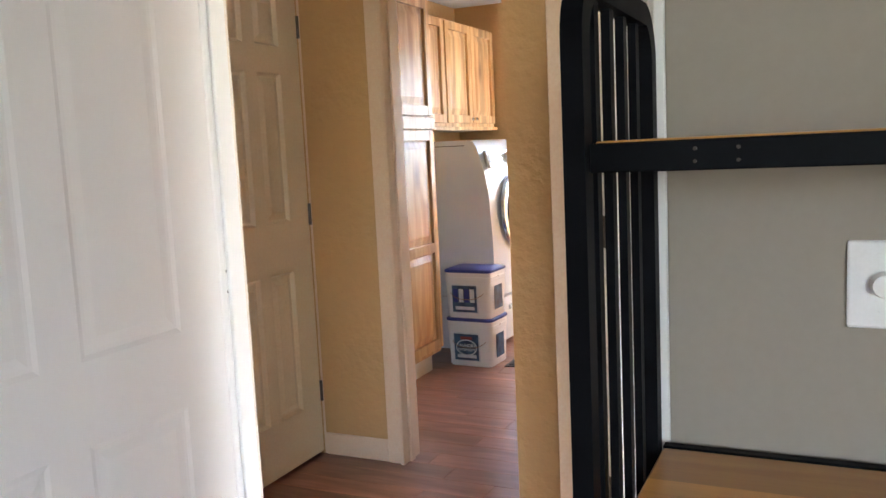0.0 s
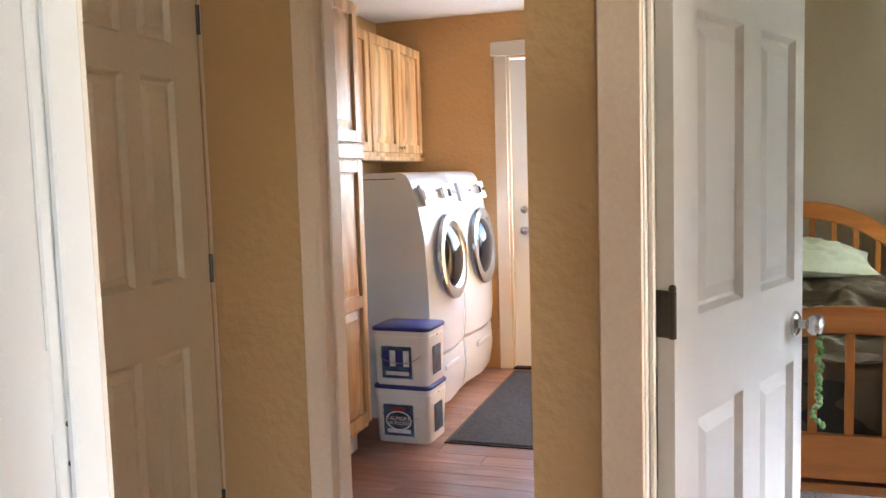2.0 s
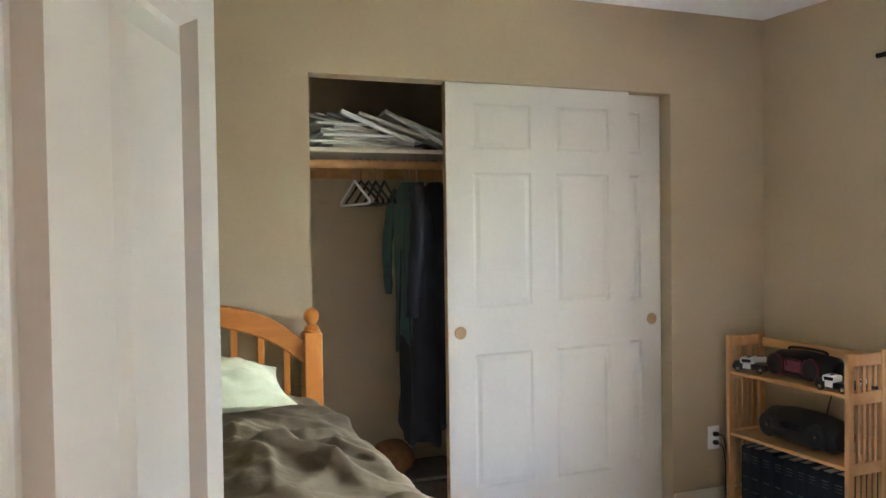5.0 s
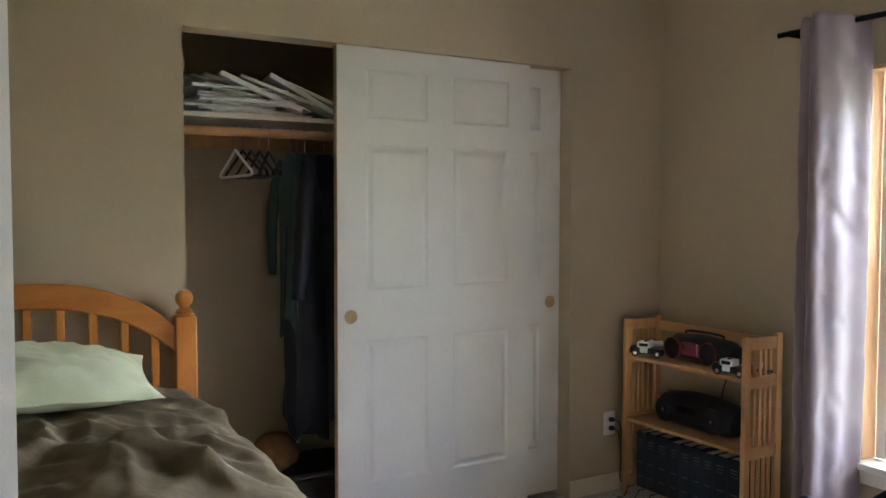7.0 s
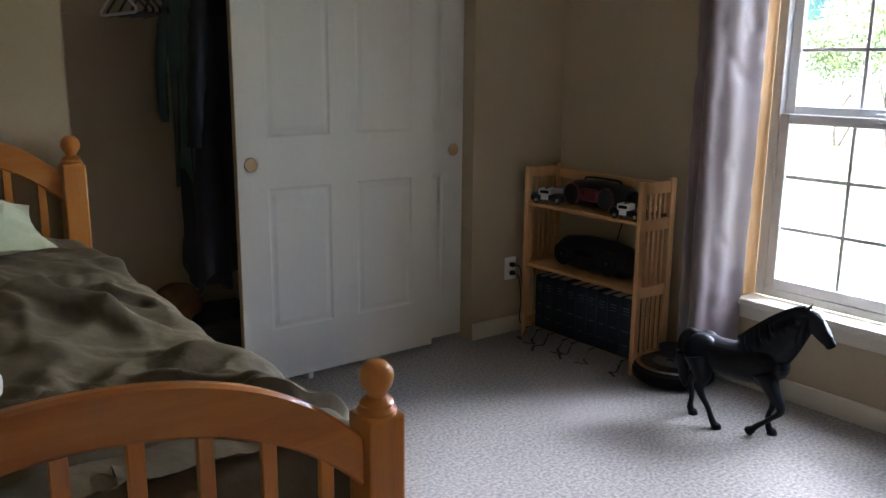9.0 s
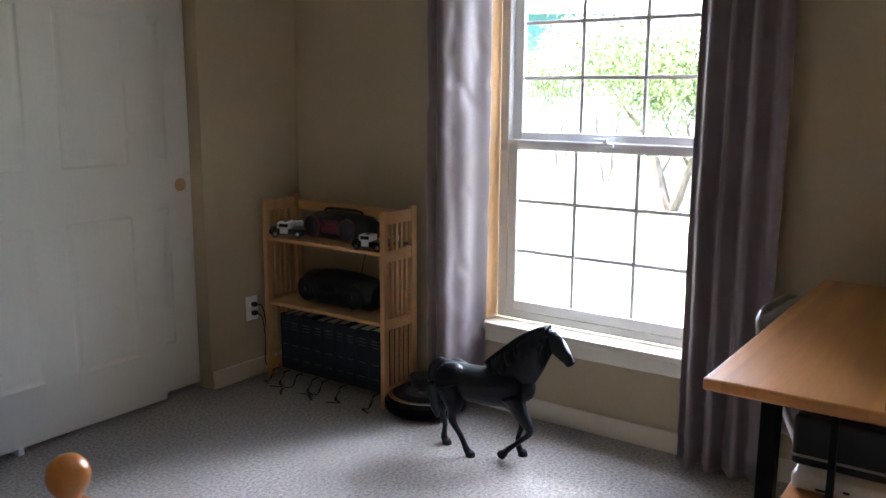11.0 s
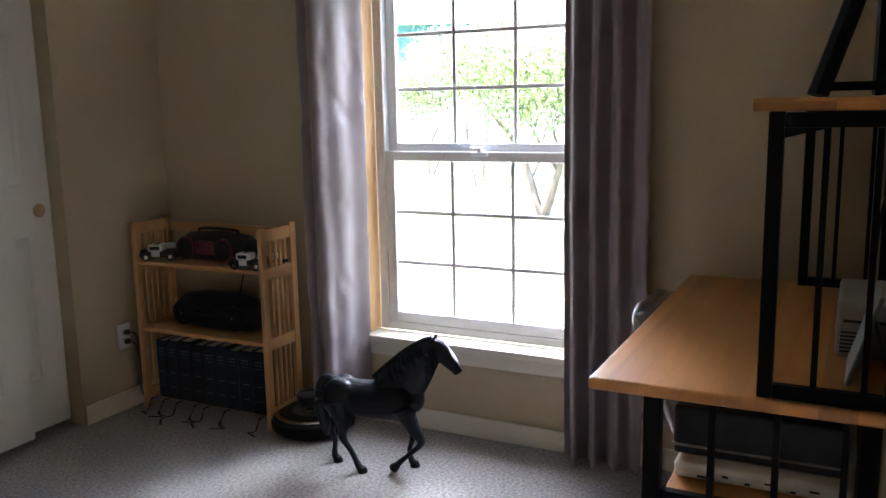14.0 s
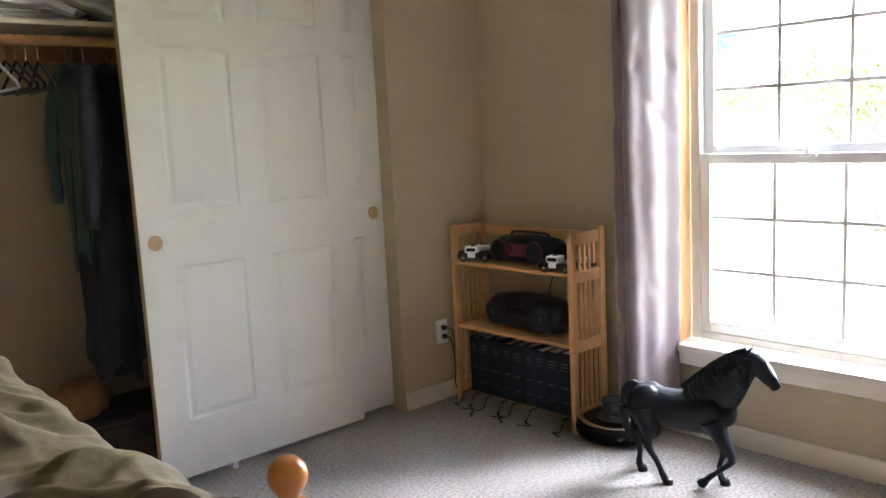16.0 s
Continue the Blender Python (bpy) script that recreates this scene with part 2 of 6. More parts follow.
HORSE = surface("black_horse_plastic", (0.0025, 0.0035, 0.006), (0.006, 0.008, 0.012), 9, 0.42, 45, 0.3, depth=0.005, shine=0.22)
BOOK = surface("navy_leatherette", (0.009, 0.015, 0.026), (0.014, 0.023, 0.036), 9, 0.4, 240, 0.15, per_piece=0.25, shine=0.25)
SPINE = surface("dull_gilt", (0.10, 0.10, 0.10), (0.16, 0.16, 0.15), 30, 0.45)
PAPER = surface("paper_pages", (0.66, 0.62, 0.54), (0.78, 0.74, 0.66), 40, 0.8, 300, 0.2)
PAPER_WHITE = surface("white_paper", (0.62, 0.62, 0.60), (0.80, 0.80, 0.78), 7, 0.7, 200, 0.1, per_piece=0.2)
CLOTH_TEAL = surface("teal_cloth", (0.034, 0.078, 0.075), (0.058, 0.115, 0.108), 6, 0.8, 320, 0.3)
CLOTH_NAVY = surface("navy_cloth", (0.008, 0.010, 0.017), (0.016, 0.019, 0.030), 6, 0.85, 320, 0.3)
CLOTH_GREY = surface("grey_cloth", (0.16, 0.15, 0.14), (0.24, 0.23, 0.21), 18, 0.85, 320, 0.3)
PLUSH = surface("brown_plush", (0.13, 0.058, 0.018), (0.20, 0.09, 0.03), 26, 0.95, 260, 0.9, depth=0.006)
TOY_RED = surface("dark_red_plastic", (0.09, 0.008, 0.018), (0.13, 0.014, 0.026), 12, 0.3)
GREEN_BEAD = surface("clear_green_beads", (0.06, 0.22, 0.04), (0.30, 0.46, 0.24), 20, 0.2)
GRASS = surface("lawn", (0.10, 0.15, 0.055), (0.28, 0.30, 0.18), 0.8, 0.95, 30, 0.5)
LEAF = surface("spring_leaves", (0.07, 0.12, 0.035), (0.24, 0.30, 0.13), 1.5, 0.6, 60, 0.0)
BLOSSOM = surface("white_blossom", (0.66, 0.66, 0.6), (0.8, 0.8, 0.76), 3, 0.7, 60, 0.0)
BARK = surface("grey_bark", (0.10, 0.08, 0.06), (0.20, 0.17, 0.14), 8, 0.95, 60, 0.8, stretch=(1, 1, 0.3), depth=0.02)
TEAL_SIDING = surface("teal_siding", (0.04, 0.15, 0.17), (0.06, 0.20, 0.22), 2, 0.6, 40, 0.1)


# ---- builders ----
def link(name, bm, material, parent=None, label="", smooth=False):
    me = bpy.data.meshes.new(name)
    bmesh.ops.recalc_face_normals(bm, faces=bm.faces)
    bm.to_mesh(me)
    bm.free()
    me.materials.append(material)
    if smooth:
        me.polygons.foreach_set("use_smooth", [True] * len(me.polygons))
        me.set_sharp_from_angle(angle=radians(40))
    ob = new(name, me)
    ob.parent = parent
    if label:
        ob["label"] = label
    return ob


def part(name, bm, material, parent, label="", smooth=False):
    return link(name, bm, material, parent, label, smooth)


def thing(name, at, label, category, group="", rz=0.0, kind=""):
    ob = new(name)
    ob.matrix_world = pose(*at, 0, 0, rz)
    return tagged(ob, label, category, group, kind)


def box(x0, x1, y0, y1, z0, z1, bevel=0.0, bm=None, segments=1, m=None):
    bm = bm or bmesh.new()
    t = Matrix.Translation(((x0 + x1) / 2, (y0 + y1) / 2, (z0 + z1) / 2)) @ Matrix.Diagonal((x1 - x0, y1 - y0, z1 - z0, 1))
    vs = bmesh.ops.create_cube(bm, size=1, matrix=(m @ t) if m else t)["verts"]
    if bevel:
        es = {e for v in vs for e in v.link_edges}
        bmesh.ops.bevel(bm, geom=list(es), offset=bevel, segments=segments, affect="EDGES", profile=0.5)
    return bm


def rod(p, q, r, bm=None, n=12, r2=None, caps=True):
    bm = bm or bmesh.new()
    p, q = Vector(p), Vector(q)
    m = Matrix.Translation((p + q) / 2) @ (q - p).to_track_quat("Z", "Y").to_matrix().to_4x4()
    bmesh.ops.create_cone(bm, cap_ends=caps, segments=n, radius1=r, radius2=r if r2 is None else r2, depth=(q - p).length, matrix=m)
    return bm


def ball(c, r, bm=None, scale=(1, 1, 1), n=16):
    bm = bm or bmesh.new()
    bmesh.ops.create_uvsphere(bm, u_segments=n, v_segments=max(n // 2, 6), radius=r, matrix=Matrix.Translation(c) @ Matrix.Diagonal((*scale, 1)))
    return bm


def lathe(profile, centre=(0, 0, 0), n=24, bm=None, m=None):
    """A solid of revolution about z from (radius, height) pairs."""
    bm = bm or bmesh.new()
    m = m or Matrix.Translation(centre)
    rings = [[bm.verts.new(m @ Vector((r * math.cos(2 * math.pi * i / n), r * math.sin(2 * math.pi * i / n), z))) for i in range(n)] for r, z in profile]
    for a, b in zip(rings, rings[1:]):
        for i in range(n):
            bm.faces.new((a[i], a[(i + 1) % n], b[(i + 1) % n], b[i]))
    if min(profile[0][0], profile[-1][0]) > 0.04:
        return bm
    bm.faces.new(rings[0])
    bm.faces.new(rings[-1])
    return bm


def tube(points, radii, bm=None, n=10, up=(0, 0, 1)):
    """A loft of ellipses along points; each radius is a number or (side, height)."""
    bm = bm or bmesh.new()
    pts = [Vector(p) for p in points]
    rings = []
    for i, p in enumerate(pts):
        d = (pts[min(i + 1, len(pts) - 1)] - pts[max(i - 1, 0)]).normalized()
        side = d.cross(Vector(up))
        side = side.normalized() if side.length > 1e-4 else Vector((1, 0, 0))
        top = side.cross(d).normalized()
        r = radii[i] if isinstance(radii, (list, tuple)) else radii
        rs, rt = r if isinstance(r, (list, tuple)) else (r, r)
        rings.append([bm.verts.new(p + side * rs * math.cos(2 * math.pi * k / n) + top * rt * math.sin(2 * math.pi * k / n)) for k in range(n)])
    for a, b in zip(rings, rings[1:]):
        for k in range(n):
            bm.faces.new((a[k], a[(k + 1) % n], b[(k + 1) % n], b[k]))
    bm.faces.new(rings[0])
    bm.faces.new(rings[-1])
    return bm


def bend(points, steps=6):
    """A smooth run through the points."""
    pts = [Vector(p) for p in points]
    out = []
    for i in range(len(pts) - 1):
        p0, p1, p2, p3 = pts[max(i - 1, 0)], pts[i], pts[i + 1], pts[min(i + 2, len(pts) - 1)]
        for k in range(steps):
            t = k / steps
            out.append(0.5 * (2 * p1 + (p2 - p0) * t + (2 * p0 - 5 * p1 + 4 * p2 - p3) * t * t + (3 * p1 - p0 - 3 * p2 + p3) * t ** 3))
    return out + [pts[-1]]


def setting(name, bm, material, label, category):
    return tagged(link(name, bm, material), label, category, kind="structure")


def panel_face(bm, x0, x1, z0, z1, y, out, depth=0.008, lip=0.018, field=0.03):
    """A raised and fielded panel sunk into the plane y; out is -1 or 1, the way the face looks."""
    def ring(d, k):
        return [bm.verts.new((a, y - out * k, b)) for a, b in ((x0 + d, z0 + d), (x1 - d, z0 + d), (x1 - d, z1 - d), (x0 + d, z1 - d))]
    loops = [ring(0, 0), ring(lip * 0.55, depth), ring(lip, depth), ring(lip + field, depth * 0.25)]
    for a, b in zip(loops, loops[1:]):
        for i in range(4):
            bm.faces.new((a[i], a[(i + 1) % 4], b[(i + 1) % 4], b[i]))
    bm.faces.new(loops[-1])
    return loops[0]


def panelled_leaf(w, h, t, cols, rows, z0=0.0, depth=0.008, field=0.03):
    """A moulded door leaf in x 0..w, y 0..t, with sunk panels on both faces."""
    bm = bmesh.new()
    xs = sorted({0, w, *[c for pair in cols for c in pair]})
    zs = sorted({z0, h, *[c for pair in rows for c in pair]})
    for y, out in ((0, -1), (t, 1)):
        grid = {}
        for x in xs:
            for z in zs:
                grid[x, z] = bm.verts.new((x, y, z))
        for xa, xb in zip(xs, xs[1:]):
            for za, zb in zip(zs, zs[1:]):
                if (xa, xb) in cols and (za, zb) in rows:
                    panel_face(bm, xa, xb, za, zb, y, out, depth, 0.018, field)
                else:
                    bm.faces.new((grid[xa, za], grid[xb, za], grid[xb, zb], grid[xa, zb]))
    edge = [(0, z0), (w, z0), (w, h), (0, h)]
    lo = [bm.verts.new((x, 0, z)) for x, z in edge]
    hi = [bm.verts.new((x, t, z)) for x, z in edge]
    for i in range(4):
        bm.faces.new((lo[i], lo[(i + 1) % 4], hi[(i + 1) % 4], hi[i]))
    bmesh.ops.remove_doubles(bm, verts=bm.verts, dist=0.0002)
    return bm


ROWS6 = [(0.235, 0.825), (1.03, 1.62), (1.725, 1.925)]

# ---- setting: floors, walls, ceilings ----
W_X, C_Y, S_Y, E_X = 3.08, 5.50, 2.455, -0.385
setting("floor_bedroom", box(E_X - 0.02, 3.3, 2.40, 6.2, -0.12, 0.0), CARPET, "beige cut-pile carpet with soft speckle", "floor")
setting("floor_hall_base", box(-2.6, 4.7, -5.1, 2.398, -0.12, -0.008), JOINT, "dark underlay below the laminate planks", "floor")
setting("floor_laundry_base", box(-2.6, E_X - 0.022, 2.4, 6.5, -0.12, -0.008), JOINT, "dark underlay below the laundry planks", "floor")
setting("ceiling_bedroom", box(-0.44, 3.3, 2.40, 6.5, 2.43, 2.6), CEILING, "flat white painted ceiling", "ceiling")
setting("ceiling_hall", box(-2.6, 4.7, -5.1, 2.398, 2.43, 2.6), CEILING, "flat white painted ceiling", "ceiling")
setting("ceiling_laundry", box(-2.6, -0.442, 2.4, 6.5, 2.36, 2.6), CEILING, "flat white painted ceiling", "ceiling")


def wall(name, boxes, material, label):
    bm = bmesh.new()
    for b in boxes:
        box(*b, bm=bm)
    return setting(name, bm, material, label, "wall")


T, B = 2.60, -0.1
# bedroom: closet wall, window wall, door wall, and the wall to the laundry
wall("wall_north", [(E_X, 0.724, C_Y, C_Y + 0.11, B, T), (2.5, W_X, C_Y, C_Y + 0.11, B, T), (0.724, 2.5, C_Y, C_Y + 0.11, 2.03, T)], WALL_BED, "khaki painted wall round the closet opening")
wall("wall_closet_west", [(0.45, 0.55, C_Y + 0.11, 6.2, B, T)], WALL_BED, "khaki painted closet side wall")
wall("wall_closet_east", [(2.78, 2.88, C_Y + 0.11, 6.2, B, T)], WALL_BED, "khaki painted closet side wall")
wall("wall_closet_north", [(0.45, 2.88, 6.2, 6.3, B, T)], WALL_BED, "khaki painted closet back wall")
OY0, OY1, OZ0, OZ1 = 3.44, 4.40, 0.385, 1.92
wall("wall_east", [(W_X, 3.26, 2.3, OY0 - 0.019, B, T), (W_X, 3.26, OY1 + 0.019, C_Y + 0.11, B, T), (W_X, 3.26, OY0 - 0.019, OY1 + 0.019, B, OZ0 - 0.032), (W_X, 3.26, OY0 - 0.019, OY1 + 0.019, OZ1 + 0.019, T)], WALL_BED, "khaki painted wall round the window")
wall("wall_south", [(0.49, W_X, 2.40, S_Y, B, T), (E_X, -0.31, 2.40, S_Y, B, T), (-0.31, 0.49, 2.40, S_Y, 2.05, T)], WALL_BED, "khaki painted wall round the bedroom door")
wall("wall_west", [(-0.44, E_X, 2.40, 6.3, B, T)], WALL_BED, "khaki painted wall beside the bed")
# hall and laundry
wall("wall_hall_north", [(0.49, 2.6, 2.34, 2.398, B, T), (-0.50, -0.31, 2.34, 2.398, B, T), (-0.31, 0.49, 2.34, 2.398, 2.05, T)], WALL_TAN, "tan textured hall wall round the bedroom door")
wall("wall_laundry_east", [(-0.50, -0.442, 2.4, 6.27, B, T)], WALL_TAN, "tan textured laundry wall")
wall("wall_hall_end", [(-2.6, -1.307, 3.13, 3.24, B, T), (-1.307, -0.502, 3.13, 3.24, 2.06, T)], WALL_TAN, "tan painted wall beside the laundry doorway")
wall("wall_hall_west", [(-1.81, -1.69, 1.637, 2.505, B, T), (-1.81, -1.69, 3.122, 3.129, B, T), (-1.81, -1.69, 2.505, 3.122, 2.05, T), (-2.6, -2.5, 1.4, 3.13, B, T)], WALL_TAN, "tan painted wall round the narrow hall door")
wall("wall_laundry_west", [(-2.5, -2.37, 3.24, 6.4, B, T)], WALL_TAN, "tan painted laundry wall behind the cabinets")
wall("wall_laundry_north", [(-2.37, -1.46, 6.27, 6.4, B, T), (-0.56, -0.44, 6.27, 6.4, B, T), (-1.46, -0.56, 6.27, 6.4, 2.07, T)], WALL_TAN, "tan painted laundry wall round the outer door")
# study
wall("wall_study_north", [(0.068, 4.7, 1.56, 1.635, B, T), (-2.6, -0.877, 1.56, 1.635, B, T), (-0.877, 0.068, 1.56, 1.635, 2.05, T)], WALL_GREY, "greige painted study wall")
wall("wall_study_west", [(-2.6, -2.5, -5.1, 1.56, B, T)], WALL_GREY, "plain greige study wall")
wall("wall_study_east", [(4.6, 4.7, -5.1, 1.56, B, T)], WALL_GREY, "plain greige study wall")
# Unseen wall; its opening is added to let sky light in.
wall("wall_study_south", [(-2.5, 1.6, -5.1, -5.0, B, T), (4.35, 4.6, -5.1, -5.0, B, T), (1.6, 4.35, -5.1, -5.0, B, 0.7), (1.6, 4.35, -5.1, -5.0, 2.28, T)], WALL_GREY, "plain greige study wall, unseen, with an added opening")
# Unseen wall over an open end made up to go with the hall lamp.
wall("wall_hall_east", [(2.5, 2.6, 1.635, 2.34, 2.25, T)], WALL_TAN, "tan painted wall over the hall's unseen, added open end")


def board(name, bm, label, material=None):
    return setting(name, bm, material or TRIM, label, "trim")


board("baseboard_north", box(2.505, W_X - 0.014, C_Y - 0.012, C_Y - 0.001, 0, 0.085, 0.003), "white painted baseboard beside the closet")
board("baseboard_east", box(W_X - 0.013, W_X - 0.001, 2.48, C_Y - 0.001, 0, 0.085, 0.003), "white painted baseboard below the window")
board("baseboard_hall", box(-1.679, -1.372, 3.117, 3.129, 0, 0.095, 0.003), "cream painted baseboard beside the laundry casing", TRIM_HALL)
board("baseboard_bed_west", box(E_X + 0.001, E_X + 0.013, 2.48, 5.49, 0, 0.085, 0.003), "white painted baseboard behind the bed")


# ---- door frames and doors ----
def framing(name, pieces, label, material):
    """A frame of boards: each board a part of its own."""
    f = tagged(new(name), label, "trim", kind="structure")
    for piece, b in pieces:
        part(piece, box(*b, 0.0025), material, f)
    return f


def casing_u(name, x0, x1, y0, y1, top, w, label, material):
    """Flat casing round an opening x0..x1 on a wall that runs along x."""
    return framing(name, (("side_casing", (x0 - w, x0, y0, y1, 0, top)), ("side_casing", (x1, x1 + w, y0, y1, 0, top)), ("head_casing", (x0 - w - 0.012, x1 + w + 0.012, y0 - 0.002, y1, top + 0.002, top + w + 0.012))), label, material)


def jambs(name, x0, x1, y0, y1, top, label, material):
    ym = (y0 + y1) / 2 + 0.012
    return framing(name, (("side_jamb", (x0 - 0.018, x0, y0, y1, 0, top)), ("side_jamb", (x1, x1 + 0.018, y0, y1, 0, top)), ("head_jamb", (x0 - 0.018, x1 + 0.018, y0, y1, top + 0.001, top + 0.018)), ("door_stop", (x0 + 0.0005, x0 + 0.011, ym - 0.035, ym, 0, top - 0.012)), ("door_stop", (x1 - 0.011, x1 - 0.0005, ym - 0.035, ym, 0, top - 0.012))), label, material)


jambs("jamb_bedroom", -0.292, 0.472, 2.338, 2.457, 2.03, "white painted bedroom door jamb with stop", TRIM)
casing_u("casing_bedroom_hall", -0.297, 0.477, 2.322, 2.339, 2.036, 0.075, "cream painted flat casing round the bedroom door", TRIM_HALL)
casing_u("casing_bedroom_inside", -0.297, 0.477, 2.457, 2.473, 2.036, 0.07, "white painted flat casing inside the bedroom", TRIM)
jambs("jamb_laundry", -1.288, -0.52, 3.10, 3.245, 2.04, "cream painted laundry doorway jamb", TRIM_HALL)
board("casing_laundry", box(-1.368, -1.292, 3.112, 3.129, 0, 2.12, 0.003), "cream painted flat casing beside the laundry doorway", TRIM_HALL)
jambs("jamb_study", -0.858, 0.049, 1.558, 1.637, 2.03, "white painted study doorway jamb", DOOR_WHITE)
bm = box(-0.938, -0.863, 1.638, 1.652, 0, 2.10, 0.003)
box(0.054, 0.129, 1.638, 1.652, 0, 2.10, 0.003, bm)
board("casing_study_hall", bm, "white painted flat casing on the hall side")


def hinge_leaf(parent, at, rz=0.0):
    hx, hy, hz = at
    bm = rod((hx, hy, hz - 0.045), (hx, hy, hz + 0.045), 0.007, n=10)
    box(hx - 0.002, hx + 0.030, hy - 0.0015, hy + 0.0015, hz - 0.044, hz + 0.044, 0, bm)
    for k in (-0.03, 0.0, 0.03):
        rod((hx + 0.018, hy - 0.003, hz + k), (hx + 0.018, hy + 0.003, hz + k), 0.004, bm, 8)
    return part("hinge", bm, HINGE, parent, "aged bronze butt hinge")


def round_knob(parent, x, z, y, out, material=CHROME):
    m = Matrix.Translation((x, y, z)) @ Matrix.Rotation(radians(90 if out < 0 else -90), 4, "X")
    prof = [(0.001, 0), (0.032, 0), (0.032, 0.004), (0.027, 0.009), (0.012, 0.012), (0.011, 0.030), (0.020, 0.036), (0.027, 0.047), (0.028, 0.056), (0.024, 0.066), (0.012, 0.071), (0.001, 0.072)]
    return part("door_knob", lathe(prof, n=24, m=m), material, parent, "satin nickel round knob", True)


# bedroom door, standing open into the room
door = thing("door_1", (-0.250, 2.458, 0), "white six-panel bedroom door standing half open", "door", rz=67.5, kind="structure")
part("leaf", panelled_leaf(0.752, 2.025, 0.035, [(0.107, 0.347), (0.452, 0.688)], ROWS6, 0.015, 0.016, 0.030), DOOR_WHITE, door)
for hz in (0.29, 1.045, 1.81):
    bm = rod((-0.008, 0.0, hz - 0.045), (-0.008, 0.0, hz + 0.045), 0.0075, n=10)
    box(-0.006, -0.0015, 0.002, 0.034, hz - 0.045, hz + 0.045, 0, bm)
    ball((-0.008, 0, hz + 0.05), 0.008, bm, n=8)
    for k in (-0.03, 0.005, 0.03):
        rod((-0.0075, 0.022, hz + k), (-0.005, 0.022, hz + k), 0.0045, bm, 8)
    part("hinge", bm, HINGE, door, "aged bronze butt hinge")
round_knob(door, 0.692, 0.92, 0.0, -1)
round_knob(door, 0.692, 0.92, 0.035, 1)
part("latch_plate", box(0.7521, 0.7545, 0.006, 0.029, 0.89, 0.95, 0.0008), CHROME, door, "satin nickel latch plate")

# charm of green beads on the knob
charm = thing("bead_charm", (-0.250, 2.458, 0), "string of clear green beads hanging from the door knob", "ornament", rz=67.5)
rng = random.Random(4)
part("cord", tube(bend([(0.700, -0.045, 0.934), (0.705, -0.052, 0.90), (0.704, -0.055, 0.84), (0.702, -0.055, 0.78)], 5), 0.0016, n=6), GREEN_BEAD, charm, "thin green cord")
for k in range(16):
    z = 0.885 - 0.0115 * k
    part("bead", ball((0.703 + rng.uniform(-0.006, 0.006), -0.055 + rng.uniform(-0.006, 0.004), z), rng.uniform(0.006, 0.010), n=10, scale=(1, 1, rng.uniform(0.8, 1.3))), GREEN_BEAD, charm, smooth=True)
for k in range(7):
    a = k * 0.9
    part("bead", ball((0.703 + 0.016 * math.cos(a), -0.055 + 0.012 * math.sin(a), 0.715 - 0.009 * k), 0.0095, n=10, scale=(1.3, 0.7, 0.8)), GREEN_BEAD, charm, smooth=True)

# narrow hall door
door = thing("door_2", (-1.692, 2.512, 0), "cream six-panel narrow hall door, closed", "door", rz=90, kind="structure")
part("leaf", panelled_leaf(0.605, 2.03, 0.035, [(0.095, 0.25), (0.32, 0.475)], ROWS6, 0.015, 0.016, 0.022), DOOR_CREAM, door)
for hz in (0.282, 1.047, 1.815):
    hinge_leaf(door, (0.609, -0.004, hz))
part("door_knob", lathe([(0.001, 0), (0.014, 0), (0.010, 0.010), (0.016, 0.022), (0.012, 0.030), (0.001, 0.031)], n=16, m=Matrix.Translation((0.05, 0, 0.945)) @ Matrix.Rotation(radians(90), 4, "X")), HINGE, door, "small dark knob", True)
bm = box(-1.6895, -1.680, 3.1225, 3.1285, 0, 2.04, 0.002)
box(-1.6895, -1.680, 2.455, 2.5045, 0, 2.04, 0.002, bm)
board("casing_hall_door", bm, "cream painted narrow casing of the hall door", TRIM_HALL)

# study door, folded back beside the camera's start
door = thing("door_3", (-0.895, 1.556, 0), "white six-panel study door standing open", "door", rz=-90, kind="structure")
part("leaf", panelled_leaf(0.81, 2.025, 0.035, [(0.125, 0.37), (0.455, 0.70)], [(0.235, 0.81), (0.96, 1.62), (1.725, 1.925)], 0.015, 0.0026, 0.02), DOOR_WHITE, door)
for hz in (0.29, 1.10, 1.81):
    bm = box(-0.004, 0.0, 0.030, 0.0352, hz - 0.045, hz + 0.045)
    part("hinge", bm, DOOR_WHITE, door, "hinge painted over in white")
screws = thing("screw_holes", (-0.8578, 1.578, 1.06), "two small filled screw holes in the white jamb", "screw hole", kind="structure")
for k in (0, -0.045):
    part("screw_head", rod((0, 0, k), (0.001, 0, k), 0.004, n=8), HINGE, screws)

# ---- closet ----
def sliding_door(x0, y0, w, label, pull_x):
    d = thing("closet_door", (x0, y0, 0), label, "door", "sliding closet doors", kind="structure")
    part("leaf", panelled_leaf(w, 2.029, 0.033, [(0.125, 0.415), (0.54, 0.83)], [(0.245, 0.84), (1.045, 1.64), (1.742, 1.943)], 0.026, 0.0042, 0.016), DOOR_CLOSET, d)
    part("leading_edge", box(-0.0022, -0.0002, 0.002, 0.031, 0.03, 2.025), PULL, d, "bare brown door edge")
    m = Matrix.Translation((pull_x, 0.0, 0.94)) @ Matrix.Rotation(radians(90), 4, "X")
    pull = part("finger_pull", lathe([(0.001, 0.0006), (0.020, 0.0006), (0.023, 0.0022), (0.0275, 0.0028), (0.0285, 0.001), (0.0285, -0.004)], n=24, m=m), PULL, d, "round tan recessed finger pull", True)
    return d


